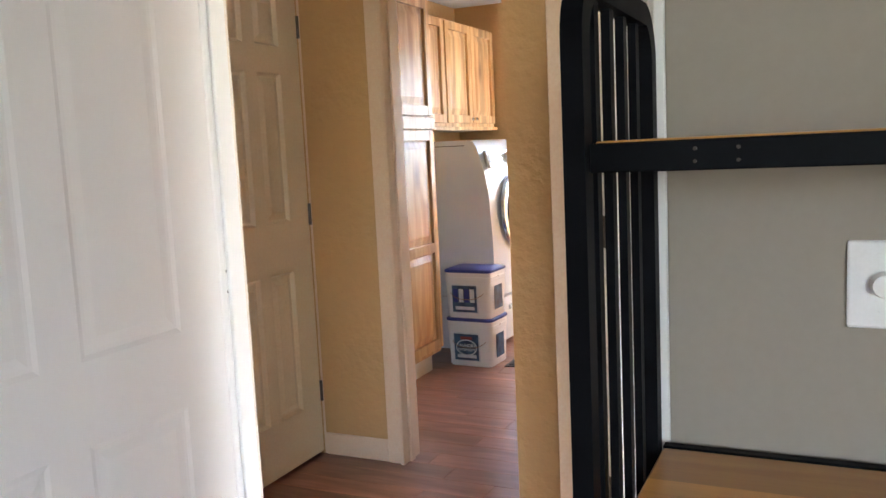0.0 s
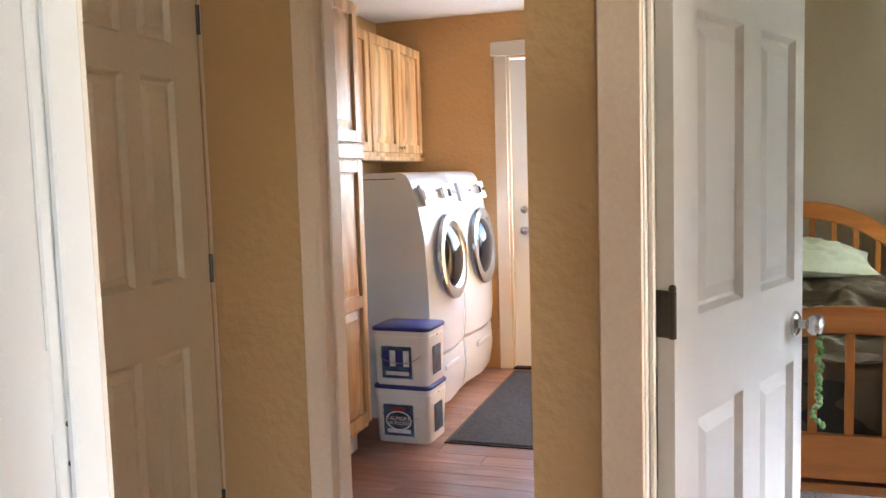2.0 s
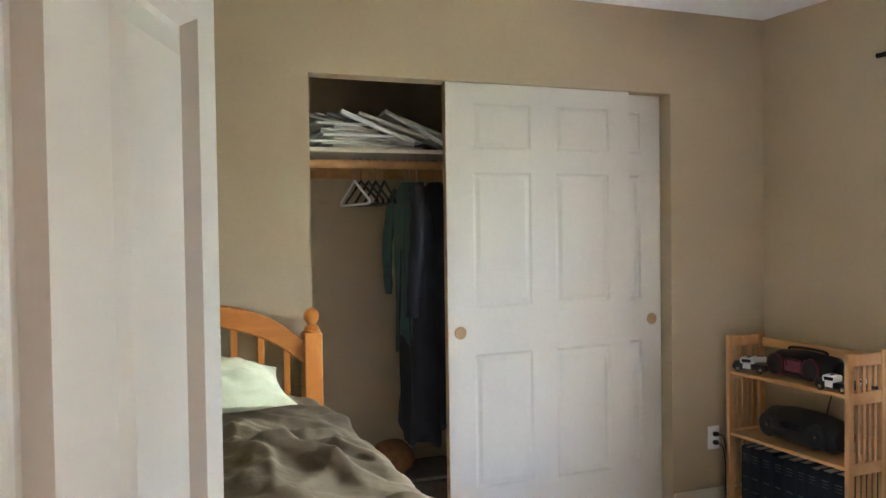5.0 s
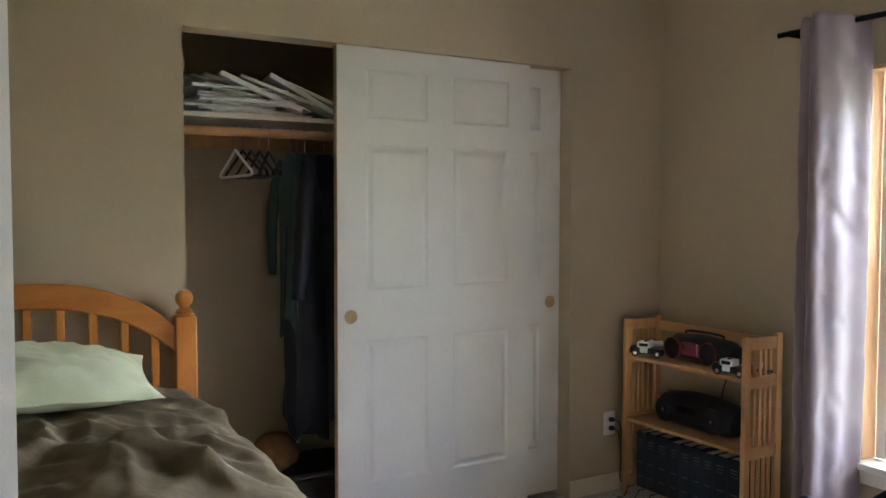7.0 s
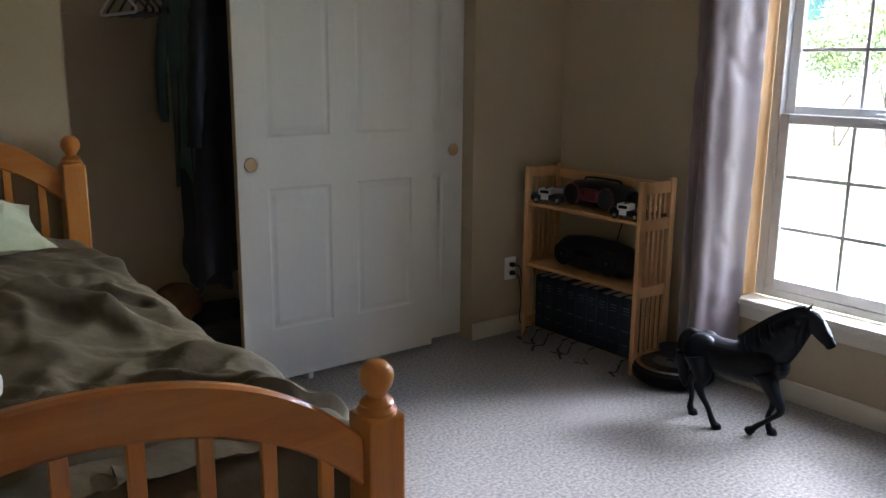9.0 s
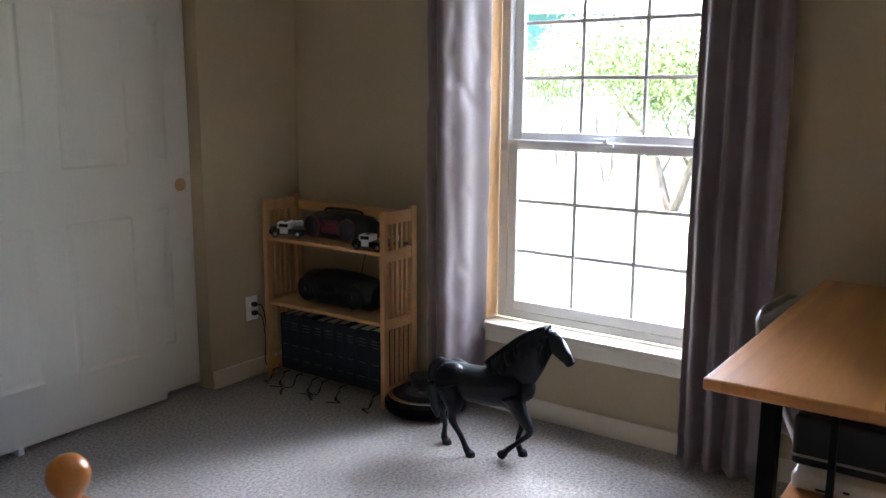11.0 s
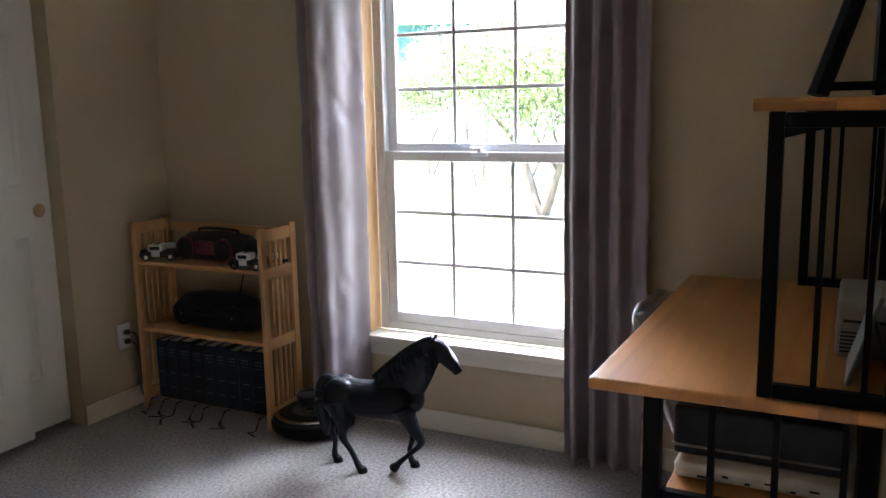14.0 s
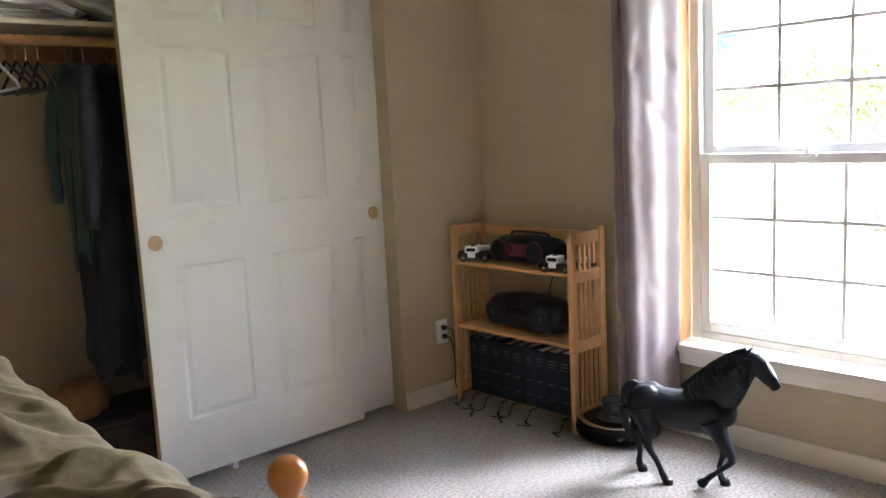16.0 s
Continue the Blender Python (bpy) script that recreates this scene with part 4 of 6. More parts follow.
def comforter():
    c = thing("comforter", (0.205, 4.53, 0.58), "rumpled dark grey-green comforter spread over the bed", "comforter")
    bm = bmesh.new()
    half, drop, fall = 0.505, 0.40, 0.40
    total, length = 2 * half + 2 * drop, 1.66 + fall
    coarse = slack_sheet(116, 124, total, length, 4)
    fine = coarse
    for axis in (0, 1):
        mid = (np.take(fine, range(fine.shape[axis] - 1), axis) + np.take(fine, range(1, fine.shape[axis]), axis)) / 2
        shape = list(fine.shape)
        shape[axis] = 2 * shape[axis] - 1
        wide = np.empty(shape)
        wide[(slice(None), slice(0, None, 2)) if axis else slice(0, None, 2)] = fine
        wide[(slice(None), slice(1, None, 2)) if axis else slice(1, None, 2)] = mid
        fine = wide
    nv, nu = fine.shape[0] - 1, fine.shape[1] - 1
    folds = np.array([[crease(float(p[0]), float(p[1]), 3.1) for p in line] for line in fine])
    folds[1:-1] = (folds[:-2] + 2 * folds[1:-1] + folds[2:]) / 4
    folds[:, 1:-1] = (folds[:, :-2] + 2 * folds[:, 1:-1] + folds[:, 2:]) / 4
    grid = []
    for j in range(nv + 1):
        row = []
        for i in range(nu + 1):
            s, along, h = (float(q) for q in fine[j, i])
            e = abs(s)
            calm = min(1, max(0.30, (1.66 + fall - along) / 0.35)) * (0.5 if along < fall + 0.10 else 1) * (1 - 0.45 * min(1, max(0, (e - half + 0.12) / 0.15)))
            h = (0.5 * h + 1.25 * float(folds[j, i])) * calm
            y, over, ny = -0.865 + along - fall, 0.0, 0.0
            if along < fall:
                q = fall - along
                r = 0.05
                if q < r * math.pi / 2:
                    y, over, ny = -0.815 - r * math.sin(q / r), -r + r * math.cos(q / r), -math.sin(q / r)
                else:
                    y, over, ny = -0.865, -r - (q - r * math.pi / 2), -1
            v = min(1, max(0, (along - fall) / 1.66))
            base = 0.120 + 0.076 * max(0, (v - 0.35) / 0.65) ** 1.2 + over
            side = math.copysign(1, s)
            r = 0.07
            wide = half + 0.062 * (1 - v) + 0.022 * max(0, 1 - v / 0.3)
            if e < half - r:
                x, z, nx, nz = e * wide / half, 0.0, 0, 1
            elif e < half - r + r * math.pi / 2:
                a = (e - half + r) / r
                x, z, nx, nz = (half - r) * wide / half + r * math.sin(a), -r + r * math.cos(a), math.sin(a), math.cos(a)
            else:
                d = e - (half - r + r * math.pi / 2)
                x, z, nx, nz = (half - r) * wide / half + r + 0.16 * d + (0.018 * math.sin(y * 13 + side + 2 * noise.noise(Vector((y * 2, 0, side)))) + 0.010 * math.sin(y * 29 + 4 * noise.noise(Vector((y * 3, 1, side))))) * min(d * 5, 1), -r - d * 0.97, 1, 0.1
            sag = -0.03 * (x / half) ** 2
            hy = max(ny * h, -0.012) * 0.5 if ny else 0
            row.append(bm.verts.new((side * (x + nx * h), y + hy, base + sag + z + nz * h * (1 + ny))))
        grid.append(row)
    for a, b in zip(grid, grid[1:]):
        for i in range(nu):
            bm.faces.new((a[i], a[i + 1], b[i + 1], b[i]))
    q = part("quilt", bm, COMFORTER, c, smooth=True)
    so = q.modifiers.new("cloth", "SOLIDIFY")
    so.thickness, so.offset = 0.010, -1
    return c


comforter()


def cushion(w, d, h, seed):
    bm = bmesh.new()
    n = 44
    top, bot = [], []
    for j in range(n + 1):
        rt, rb = [], []
        for i in range(n + 1):
            u, v = 2 * i / n - 1, 2 * j / n - 1
            x, y = u * w / 2 * (1 - 0.06 * (1 - v * v) * abs(u)), v * d / 2 * (1 - 0.06 * (1 - u * u) * abs(v))
            k = max(0, (1 - abs(u) ** 2.6) * (1 - abs(v) ** 2.8)) ** 0.62
            cr = 0.020 * noise.noise(Vector((u * 3, v * 2, seed))) + 0.010 * noise.noise(Vector((u * 9, v * 7, seed)))
            rt.append(bm.verts.new((x, y, h * 0.6 * k + cr * (0.4 + k))))
            rb.append(rt[-1] if k == 0 else bm.verts.new((x, y, -h * 0.4 * k + 0.004)))
        top.append(rt)
        bot.append(rb)
    for g, flip in ((top, False), (bot, True)):
        for a, b in zip(g, g[1:]):
            for i in range(n):
                vs = [a[i], a[i + 1], b[i + 1], b[i]]
                if len(set(vs)) == 4:
                    try:
                        bm.faces.new(vs[::-1] if flip else vs)
                    except ValueError:
                        pass
    bmesh.ops.remove_doubles(bm, verts=bm.verts, dist=0.0005)
    return bm


pil = thing("pillow", (0.24, 5.20, 0.815), "pale green cotton pillow against the headboard", "pillow", rz=3)
pil.matrix_world = pose(0.125, 5.19, 0.858, 8, 2, -2)
part("case", cushion(0.84, 0.44, 0.16, 3.3), PILLOW, pil, smooth=True)
towel = thing("towel", (0.07, 4.0, 0.775), "crumpled white towel lying on the bed", "towel")
bm = ball((0, 0, 0), 0.10, scale=(1.45, 1.05, 0.5), n=64)
for v in bm.verts:
    v.co += v.normal * (0.034 * (0.6 - 1.8 * abs(noise.noise(v.co * 9 + Vector((3, 1, 2))))) + 0.016 * (0.5 - 1.8 * abs(noise.noise(v.co * 19))))
    v.co.z = max(v.co.z, -0.05)
part("terry_cloth", bm, CREAM_CLOTH, towel, smooth=True)

# ---- folding bookcase by the window ----
SX0, SX1, SY0, SY1 = 0.0, 0.230, 0.0, 0.72
bc = thing("bookcase", (2.765, 4.705, 0), "pale beech folding bookcase with slatted ends", "bookcase")
for y in (SY0, SY1 - 0.022):
    for x, h in ((SX0, 0.855), (SX1 - 0.035, 0.862)):
        part("upright", box(x, x + 0.035, y, y + 0.022, 0, h, 0.004, segments=2), BEECH_Z, bc)
    for z, h in ((0.045, 0.05), (0.345, 0.05), (0.640, 0.05), (0.80, 0.05)):
        part("side_rail", box(0.0352, SX1 - 0.0352, y + 0.003, y + 0.019, z, z + h, 0.002), BEECH, bc)
    for k in range(4):
        x = 0.035 + (SX1 - 0.07) * (k + 1) / 5
        for z0, z1 in ((0.095, 0.345), (0.395, 0.640), (0.690, 0.80)):
            part("slat", box(x - 0.007, x + 0.007, y + 0.006, y + 0.016, z0, z1), BEECH_Z, bc)
for z, front in ((0.045, 0.05), (0.365, 0.004), (0.668, 0.004)):
    part("shelf", box(front, SX1 - 0.004, SY0 + 0.023, SY1 - 0.023, z, z + 0.017, 0.003), BEECH, bc)
for z in (0.12, 0.43, 0.79):
    part("back_rail", box(SX1 - 0.022, SX1 - 0.006, SY0 + 0.023, SY1 - 0.023, z, z + 0.045, 0.003), BEECH, bc)

rng = random.Random(21)
y = 4.735
for k in range(9):
    w = (0.075, 0.072, 0.062, 0.058, 0.070, 0.066, 0.074, 0.068, 0.056)[k]
    h = 0.274 - 0.005 * (k % 3)
    b = thing("book", (2.785 + 0.004 * rng.random(), y, 0.062), "thick navy volume with a ribbed spine on the shelf", "book", "navy volumes on the bottom shelf")
    bm = box(0, 0.006, 0.001, w - 0.001, 0, h, 0.002)
    box(0.006, 0.20, 0.001, 0.005, 0, h, 0.001, bm)
    box(0.006, 0.20, w - 0.005, w - 0.001, 0, h, 0.001, bm)
    part("cover", bm, BOOK, b)
    part("page_block", box(0.006, 0.195, 0.0052, w - 0.0052, 0.004, h - 0.006), PAPER, b)
    for z, hh in ((0.225, 0.006), (0.212, 0.004), (0.198, 0.003), (0.12, 0.005), (0.055, 0.004)):
        part("spine_line", box(-0.0006, 0.0002, w * 0.25, w * 0.75, z, z + hh * 0.7), SPINE, b)
    y += w + 0.0015
for k, yy in enumerate((5.37, 5.30, 5.22, 5.12, 5.06, 4.95, 4.76)):
    r = thing("ribbon", (2.765, yy, 0), "thin black ribbon trailing from the bottom shelf", "ribbon", "black ribbons below the bookcase")
    L = (0.03, 0.05, 0.10, 0.04, 0.07, 0.05, 0.04)[k]
    part("strip", tube(bend([(0.03, 0, 0.056), (-0.006, 0.0, 0.056), (-0.014, 0.004, 0.035), (-0.03, 0.01, 0.006), (-0.03 - L * 0.4, 0.03 * (-1) ** k, 0.004), (-0.03 - L, -0.02 * (-1) ** k, 0.005)], 6), [(0.006, 0.0018)] * 31, n=6), BLACK_PLASTIC, r)

# radios and toy cars
rad = thing("radio", (2.885, 5.03, 0.685), "black and dark red portable radio on the top shelf", "radio")
bm = tube([(0, -0.185, 0.062), (0, -0.178, 0.062), (0, -0.15, 0.065), (0, 0, 0.07), (0, 0.15, 0.065), (0, 0.178, 0.062), (0, 0.185, 0.062)], [(0.02, 0.02), (0.05, 0.045), (0.066, 0.06), (0.075, 0.066), (0.066, 0.06), (0.05, 0.045), (0.02, 0.02)], n=24)
part("body", bm, BLACK_PLASTIC, rad, smooth=True)
for yy in (-0.085, 0.12):
    m = Matrix.Translation((-0.068, yy, 0.066)) @ Matrix.Rotation(radians(-90), 4, "Y")
    sp = part("speaker", lathe([(0.001, 0.0), (0.043, 0.0), (0.043, 0.012), (0.036, 0.014), (0.020, 0.008), (0.001, 0.010)], n=24, m=m), BLACK_PLASTIC, rad, smooth=True)
    part("speaker_ring", lathe([(0.043, 0.0), (0.049, 0.0), (0.049, 0.012), (0.043, 0.014)], n=28, m=m), TOY_RED, sp, "dark red ring", True)
part("front_band", box(-0.080, -0.06, -0.03, 0.065, 0.04, 0.10, 0.006), TOY_RED, rad, "dark red front panel")
part("carry_handle", tube(bend([(0, -0.11, 0.12), (0, -0.09, 0.142), (0, 0.09, 0.142), (0, 0.11, 0.12)], 5), 0.006, n=8), BLACK_PLASTIC, rad, smooth=True)
rad2 = thing("stereo", (2.895, 5.05, 0.382), "rounded black portable stereo on the middle shelf", "stereo")
bm = tube([(0, -0.225, 0.075), (0, -0.215, 0.075), (0, -0.18, 0.078), (0, -0.07, 0.085), (0, 0.07, 0.085), (0, 0.18, 0.078), (0, 0.215, 0.075), (0, 0.225, 0.075)], [(0.02, 0.02), (0.06, 0.055), (0.085, 0.073), (0.10, 0.082), (0.10, 0.082), (0.085, 0.073), (0.06, 0.055), (0.02, 0.02)], n=28)
part("body", bm, BLACK_PLASTIC, rad2, smooth=True)
for yy in (-0.14, 0.14):
    m = Matrix.Translation((-0.085, yy, 0.08)) @ Matrix.Rotation(radians(-90), 4, "Y")
    part("speaker", lathe([(0.001, 0.0), (0.055, 0.0), (0.055, 0.008), (0.045, 0.010), (0.022, 0.004), (0.012, 0.009), (0.001, 0.010)], n=24, m=m), BLACK_PLASTIC, rad2, smooth=True)
    part("badge", ball((-0.096, yy, 0.08), 0.006, n=8), CHROME, rad2)
part("display", box(-0.106, -0.085, -0.055, 0.055, 0.085, 0.115, 0.004), DARK_GLASS, rad2)


def toy_car(at, rz, label, s=1.0):
    c = thing("toy_car", at, label, "toy car", "toy cars on the bookcase", rz=rz)
    part("lower_body", box(-0.062 * s, 0.062 * s, -0.024 * s, 0.024 * s, 0.010 * s, 0.030 * s, 0.004), BLACK_PLASTIC, c)
    part("cab", box(-0.012 * s, 0.036 * s, -0.022 * s, 0.022 * s, 0.030 * s, 0.052 * s, 0.007, segments=2), WHITE_PLASTIC, c, "white cab with dark windows")
    part("side_panel", box(-0.004 * s, 0.024 * s, -0.0246 * s, 0.0246 * s, 0.014 * s, 0.031 * s, 0.001), WHITE_PLASTIC, c, "white door panels")
    part("bonnet", box(0.036 * s, 0.060 * s, -0.021 * s, 0.021 * s, 0.029 * s, 0.036 * s, 0.004), BLACK_PLASTIC, c)
    part("side_window", box(-0.004 * s, 0.028 * s, -0.0228 * s, 0.0228 * s, 0.036 * s, 0.047 * s, 0.001), DARK_GLASS, c)
    part("light_bar", box(0.004 * s, 0.012 * s, -0.015 * s, 0.015 * s, 0.052 * s, 0.056 * s, 0.001), TOY_RED, c)
    for x in (-0.038, 0.040):
        for yy in (-1, 1):
            w = part("wheel", rod((x * s, yy * 0.018 * s, 0.0125 * s), (x * s, yy * 0.027 * s, 0.0125 * s), 0.0125 * s, n=16), BLACK_PLASTIC, c)
            part("hubcap", rod((x * s, yy * 0.0268 * s, 0.0125 * s), (x * s, yy * 0.0278 * s, 0.0125 * s), 0.007 * s, n=12), CHROME, w)
    return c


toy_car((2.825, 5.315, 0.685), 118, "black and white toy police pickup", 1.35)
toy_car((2.91, 5.345, 0.685), 60, "white and black toy police car", 1.2)
toy_car((2.80, 4.80, 0.685), 100, "black and white toy police truck", 1.3)
toy_car((2.93, 4.765, 0.685), 80, "dark red toy car beside the slats", 0.9)

# outlet, plugs and cord
out = thing("wall_outlet", (2.748, 5.5, 0.335), "white duplex wall outlet with two black plugs", "outlet")
part("cover_plate", box(-0.036, 0.036, -0.006, -0.0005, -0.058, 0.058, 0.003, segments=2), PLATE, out)
for z in (0.021, -0.021):
    part("socket", box(-0.016, 0.016, -0.008, -0.0062, z - 0.015, z + 0.015, 0.004), PLATE, out)
    part("plug", box(-0.013, 0.013, -0.034, -0.0085, z - 0.011, z + 0.011, 0.005), BLACK_PLASTIC, out, "black plug")
cord = thing("power_cord", (2.748, 5.47, 0.0), "two black power cords hanging from the outlet", "cable")
part("cable", tube(bend([(0.0, -0.004, 0.356), (0.025, -0.02, 0.34), (0.045, -0.02, 0.22), (0.052, -0.02, 0.10), (0.05, -0.02, 0.06), (0.075, -0.01, 0.085), (0.10, 0.0, 0.12)], 6), 0.003, n=8), BLACK_PLASTIC, cord)
part("cable", tube(bend([(0.0, -0.004, 0.314), (0.020, -0.02, 0.29), (0.038, -0.018, 0.18), (0.040, -0.01, 0.08), (0.06, -0.005, 0.045), (0.10, 0.0, 0.07)], 6), 0.003, n=8), BLACK_PLASTIC, cord)
cb = thing("power_cord", (3.02, 5.02, 0.36), "black cord hanging behind the radio", "cable")
part("cable", tube(bend([(0.0, 0.0, 0.40), (0.015, 0.0, 0.30), (0.005, 0.02, 0.20), (0.01, 0.05, 0.10), (0.0, 0.06, 0.03)], 6), 0.003, n=8), BLACK_PLASTIC, cb)

# robot vacuum on its dock
rv = thing("robot_vacuum", (2.88, 4.575, 0), "flat round black robot vacuum parked on the carpet", "robot vacuum")
part("body", lathe([(0.001, 0.008), (0.155, 0.008), (0.168, 0.022), (0.170, 0.060), (0.163, 0.076), (0.145, 0.082), (0.001, 0.083)], n=40), BLACK_PLASTIC, rv, smooth=True)
part("bumper", lathe([(0.1705, 0.022), (0.1735, 0.026), (0.1735, 0.058), (0.1705, 0.062)], n=40), BLACK_METAL, rv, smooth=True)
part("top_disc", lathe([(0.001, 0.0835), (0.085, 0.0835), (0.085, 0.087), (0.001, 0.089)], n=32), surface("grey_plastic", (0.10, 0.10, 0.11), (0.16, 0.16, 0.17), 9, 0.4), rv, "grey disc", True)
part("top_ring", lathe([(0.140, 0.0825), (0.150, 0.084), (0.158, 0.082), (0.160, 0.0795)], n=40), CHROME, rv, "thin silver ring", True)
part("button", lathe([(0.001, 0.089), (0.02, 0.089), (0.018, 0.093), (0.001, 0.094)], (-0.02, 0.0, 0.0), 20), CHROME, rv, smooth=True)
bn = thing("dust_cup", (2.93, 4.63, 0.083), "small grey round cup standing on the vacuum", "cup")
part("cup_body", lathe([(0.001, 0), (0.045, 0), (0.055, 0.045), (0.050, 0.05), (0.045, 0.042), (0.001, 0.04)], n=28), surface("smoky_plastic", (0.08, 0.08, 0.085), (0.13, 0.13, 0.14), 9, 0.3), bn, smooth=True)


# ---- model horse: one plain mesh ----
def model_horse():
    bm = bmesh.new()
    T_ = tube
    # barrel, from rump to chest, with haunches and shoulders
    T_(bend([(-0.205, 0, 0.352), (-0.17, 0, 0.350), (-0.10, 0, 0.346), (-0.02, 0, 0.336), (0.06, 0, 0.338), (0.12, 0, 0.346), (0.170, 0, 0.345)], 4), [(r, h) for r, h in zip(np.interp(np.linspace(0, 1, 25), [0, .15, .35, .55, .75, .9, 1], [.020, .062, .066, .074, .070, .060, .026]), np.interp(np.linspace(0, 1, 25), [0, .15, .35, .55, .75, .9, 1], [.030, .088, .080, .088, .097, .088, .036]))], bm, 24)
    for s in (-1, 1):
        ball((-0.135, s * 0.026, 0.345), 0.076, bm, (1.0, 0.62, 1.22), 20)
        ball((0.115, s * 0.030, 0.335), 0.070, bm, (0.8, 0.60, 1.25), 20)
    ball((0.165, 0, 0.345), 0.052, bm, (0.8, 0.95, 1.15), 16)
    # neck and head
    T_(bend([(0.085, 0, 0.365), (0.145, 0, 0.440), (0.192, 0, 0.515), (0.226, 0, 0.565), (0.244, 0, 0.590)], 5), [(a, b) for a, b in zip(np.linspace(.052, .026, 21), np.linspace(.100, .044, 21))], bm, 18, up=(1, 0, 0.2))
    T_(bend([(0.226, 0, 0.600), (0.256, 0, 0.590), (0.290, 0, 0.552), (0.322, 0, 0.508), (0.340, 0, 0.484), (0.348, 0, 0.474)], 4), [(a, b) for a, b in zip(np.interp(np.linspace(0, 1, 21), [0, .2, .45, .7, .88, 1], [.016, .027, .023, .015, .018, .010]), np.interp(np.linspace(0, 1, 21), [0, .2, .45, .7, .88, 1], [.022, .040, .036, .022, .022, .012]))], bm, 18, up=(1, 0, 1))
    for s in (-1, 1):
        ball((0.286, s * 0.021, 0.566), 0.007, bm, (1, 0.6, 0.8), 10)
        T_([(0.243, s * 0.013, 0.605), (0.250, s * 0.017, 0.626), (0.260, s * 0.015, 0.650)], [(0.007, 0.011), (0.006, 0.009), 0.0015], bm, 8)
    # mane: a crest and locks that fall on both sides of the neck
    T_(bend([(0.005, 0, 0.435), (0.070, 0.002, 0.500), (0.135, 0.002, 0.560), (0.200, 0, 0.605), (0.246, 0, 0.622)], 5), [(0.012, 0.020)] * 21, bm, 8, up=(1, 0, 0))
    rg = random.Random(6)
    for k in range(13):
        u = k / 12
        x, z = 0.012 + 0.215 * u, 0.440 + 0.170 * u ** 0.85
        for s in (-1, 1):
            fall = rg.uniform(0.045, 0.085) * (1.15 - 0.35 * u)
            back = rg.uniform(-0.012, 0.022)
            T_(bend([(x, s * 0.006, z), (x + 0.012 + back * 0.4, s * (0.040 - 0.012 * u), z - fall * 0.5), (x + 0.018 + back, s * (0.050 - 0.020 * u), z - fall)], 4), [(0.007, 0.010), (0.009, 0.012), (0.010, 0.012), (0.010, 0.012), (0.010, 0.011), (0.008, 0.009), (0.006, 0.007), (0.004, 0.005), 0.002], bm, 8)
    T_(bend([(0.252, -0.018, 0.600), (0.246, -0.032, 0.545), (0.240, -0.036, 0.495), (0.236, -0.034, 0.450)], 4), [(0.010, 0.018)] * 10 + [(0.006, 0.010), (0.003, 0.005), 0.002], bm, 8)
    # tail, carried a little off the rump
    T_(bend([(-0.175, 0, 0.420), (-0.200, 0, 0.425), (-0.222, 0, 0.385), (-0.226, 0, 0.30), (-0.214, 0, 0.22), (-0.205, 0, 0.15)], 5), [(a, a * 1.15) for a in np.interp(np.linspace(0, 1, 26), [0, .25, .6, .85, 1], [.014, .018, .024, .020, .004])], bm, 12)

    def leg(pts, radii):
        p = bend(pts, 6)
        T_(p, [(0.82 * float(v), float(v)) for v in np.interp(np.linspace(0, 1, len(p)), np.linspace(0, 1, len(radii)), radii)], bm, 14, up=(0, 1, 0.01))

    def hoof(x, y, z, tilt=0.0):
        m = Matrix.Translation((x, y, z)) @ Matrix.Rotation(radians(tilt), 4, "Y")
        lathe([(0.001, -0.012), (0.022, -0.012), (0.020, 0.002), (0.015, 0.018), (0.001, 0.020)], n=14, bm=bm, m=m)
    # legs from body to hoof: thigh or forearm, joint, cannon, fetlock
    leg([(-0.150, 0.035, 0.340), (-0.160, 0.038, 0.250), (-0.198, 0.038, 0.175), (-0.186, 0.038, 0.105), (-0.190, 0.038, 0.045), (-0.180, 0.038, 0.014)], [.068, .050, .024, .0145, .013, .017, .017])
    hoof(-0.176, 0.038, 0.012)
    leg([(-0.140, -0.035, 0.340), (-0.118, -0.040, 0.250), (-0.126, -0.040, 0.172), (-0.088, -0.040, 0.098), (-0.066, -0.040, 0.042), (-0.050, -0.040, 0.014)], [.068, .050, .024, .0145, .013, .017, .017])
    hoof(-0.046, -0.040, 0.012, 8)
    leg([(0.115, 0.034, 0.320), (0.128, 0.036, 0.235), (0.146, 0.036, 0.155), (0.130, 0.036, 0.085), (0.136, 0.036, 0.040), (0.148, 0.036, 0.014)], [.056, .036, .021, .013, .0125, .016, .016])
    hoof(0.152, 0.036, 0.012)
    leg([(0.120, -0.034, 0.320), (0.162, -0.036, 0.235), (0.196, -0.036, 0.160), (0.150, -0.036, 0.104), (0.112, -0.036, 0.066), (0.096, -0.036, 0.046)], [.056, .038, .023, .014, .0125, .016, .015])
    hoof(0.086, -0.036, 0.036, 48)
    return bm


hn, hl = HORSE.node_tree.nodes, HORSE.node_tree.links
hp = hn["Principled BSDF"]
htc, hd, hr, hm = hn.new("ShaderNodeTexCoord"), hn.new("ShaderNodeVectorMath"), hn.new("ShaderNodeMapRange"), hn.new("ShaderNodeMixRGB")
hs = hn.new("ShaderNodeMapping")
hs.vector_type = "POINT"
hs.inputs["Location"].default_value, hs.inputs["Rotation"].default_value, hs.inputs["Scale"].default_value = (0, 0, 0), (0, 0, 0), (1, 2.6, 1)
hl.new(htc.outputs["Object"], hs.inputs["Vector"])
hd.operation = "DISTANCE"
hd.inputs[1].default_value = (0.335, 0, 0.560)
hl.new(hs.outputs[0], hd.inputs[0])
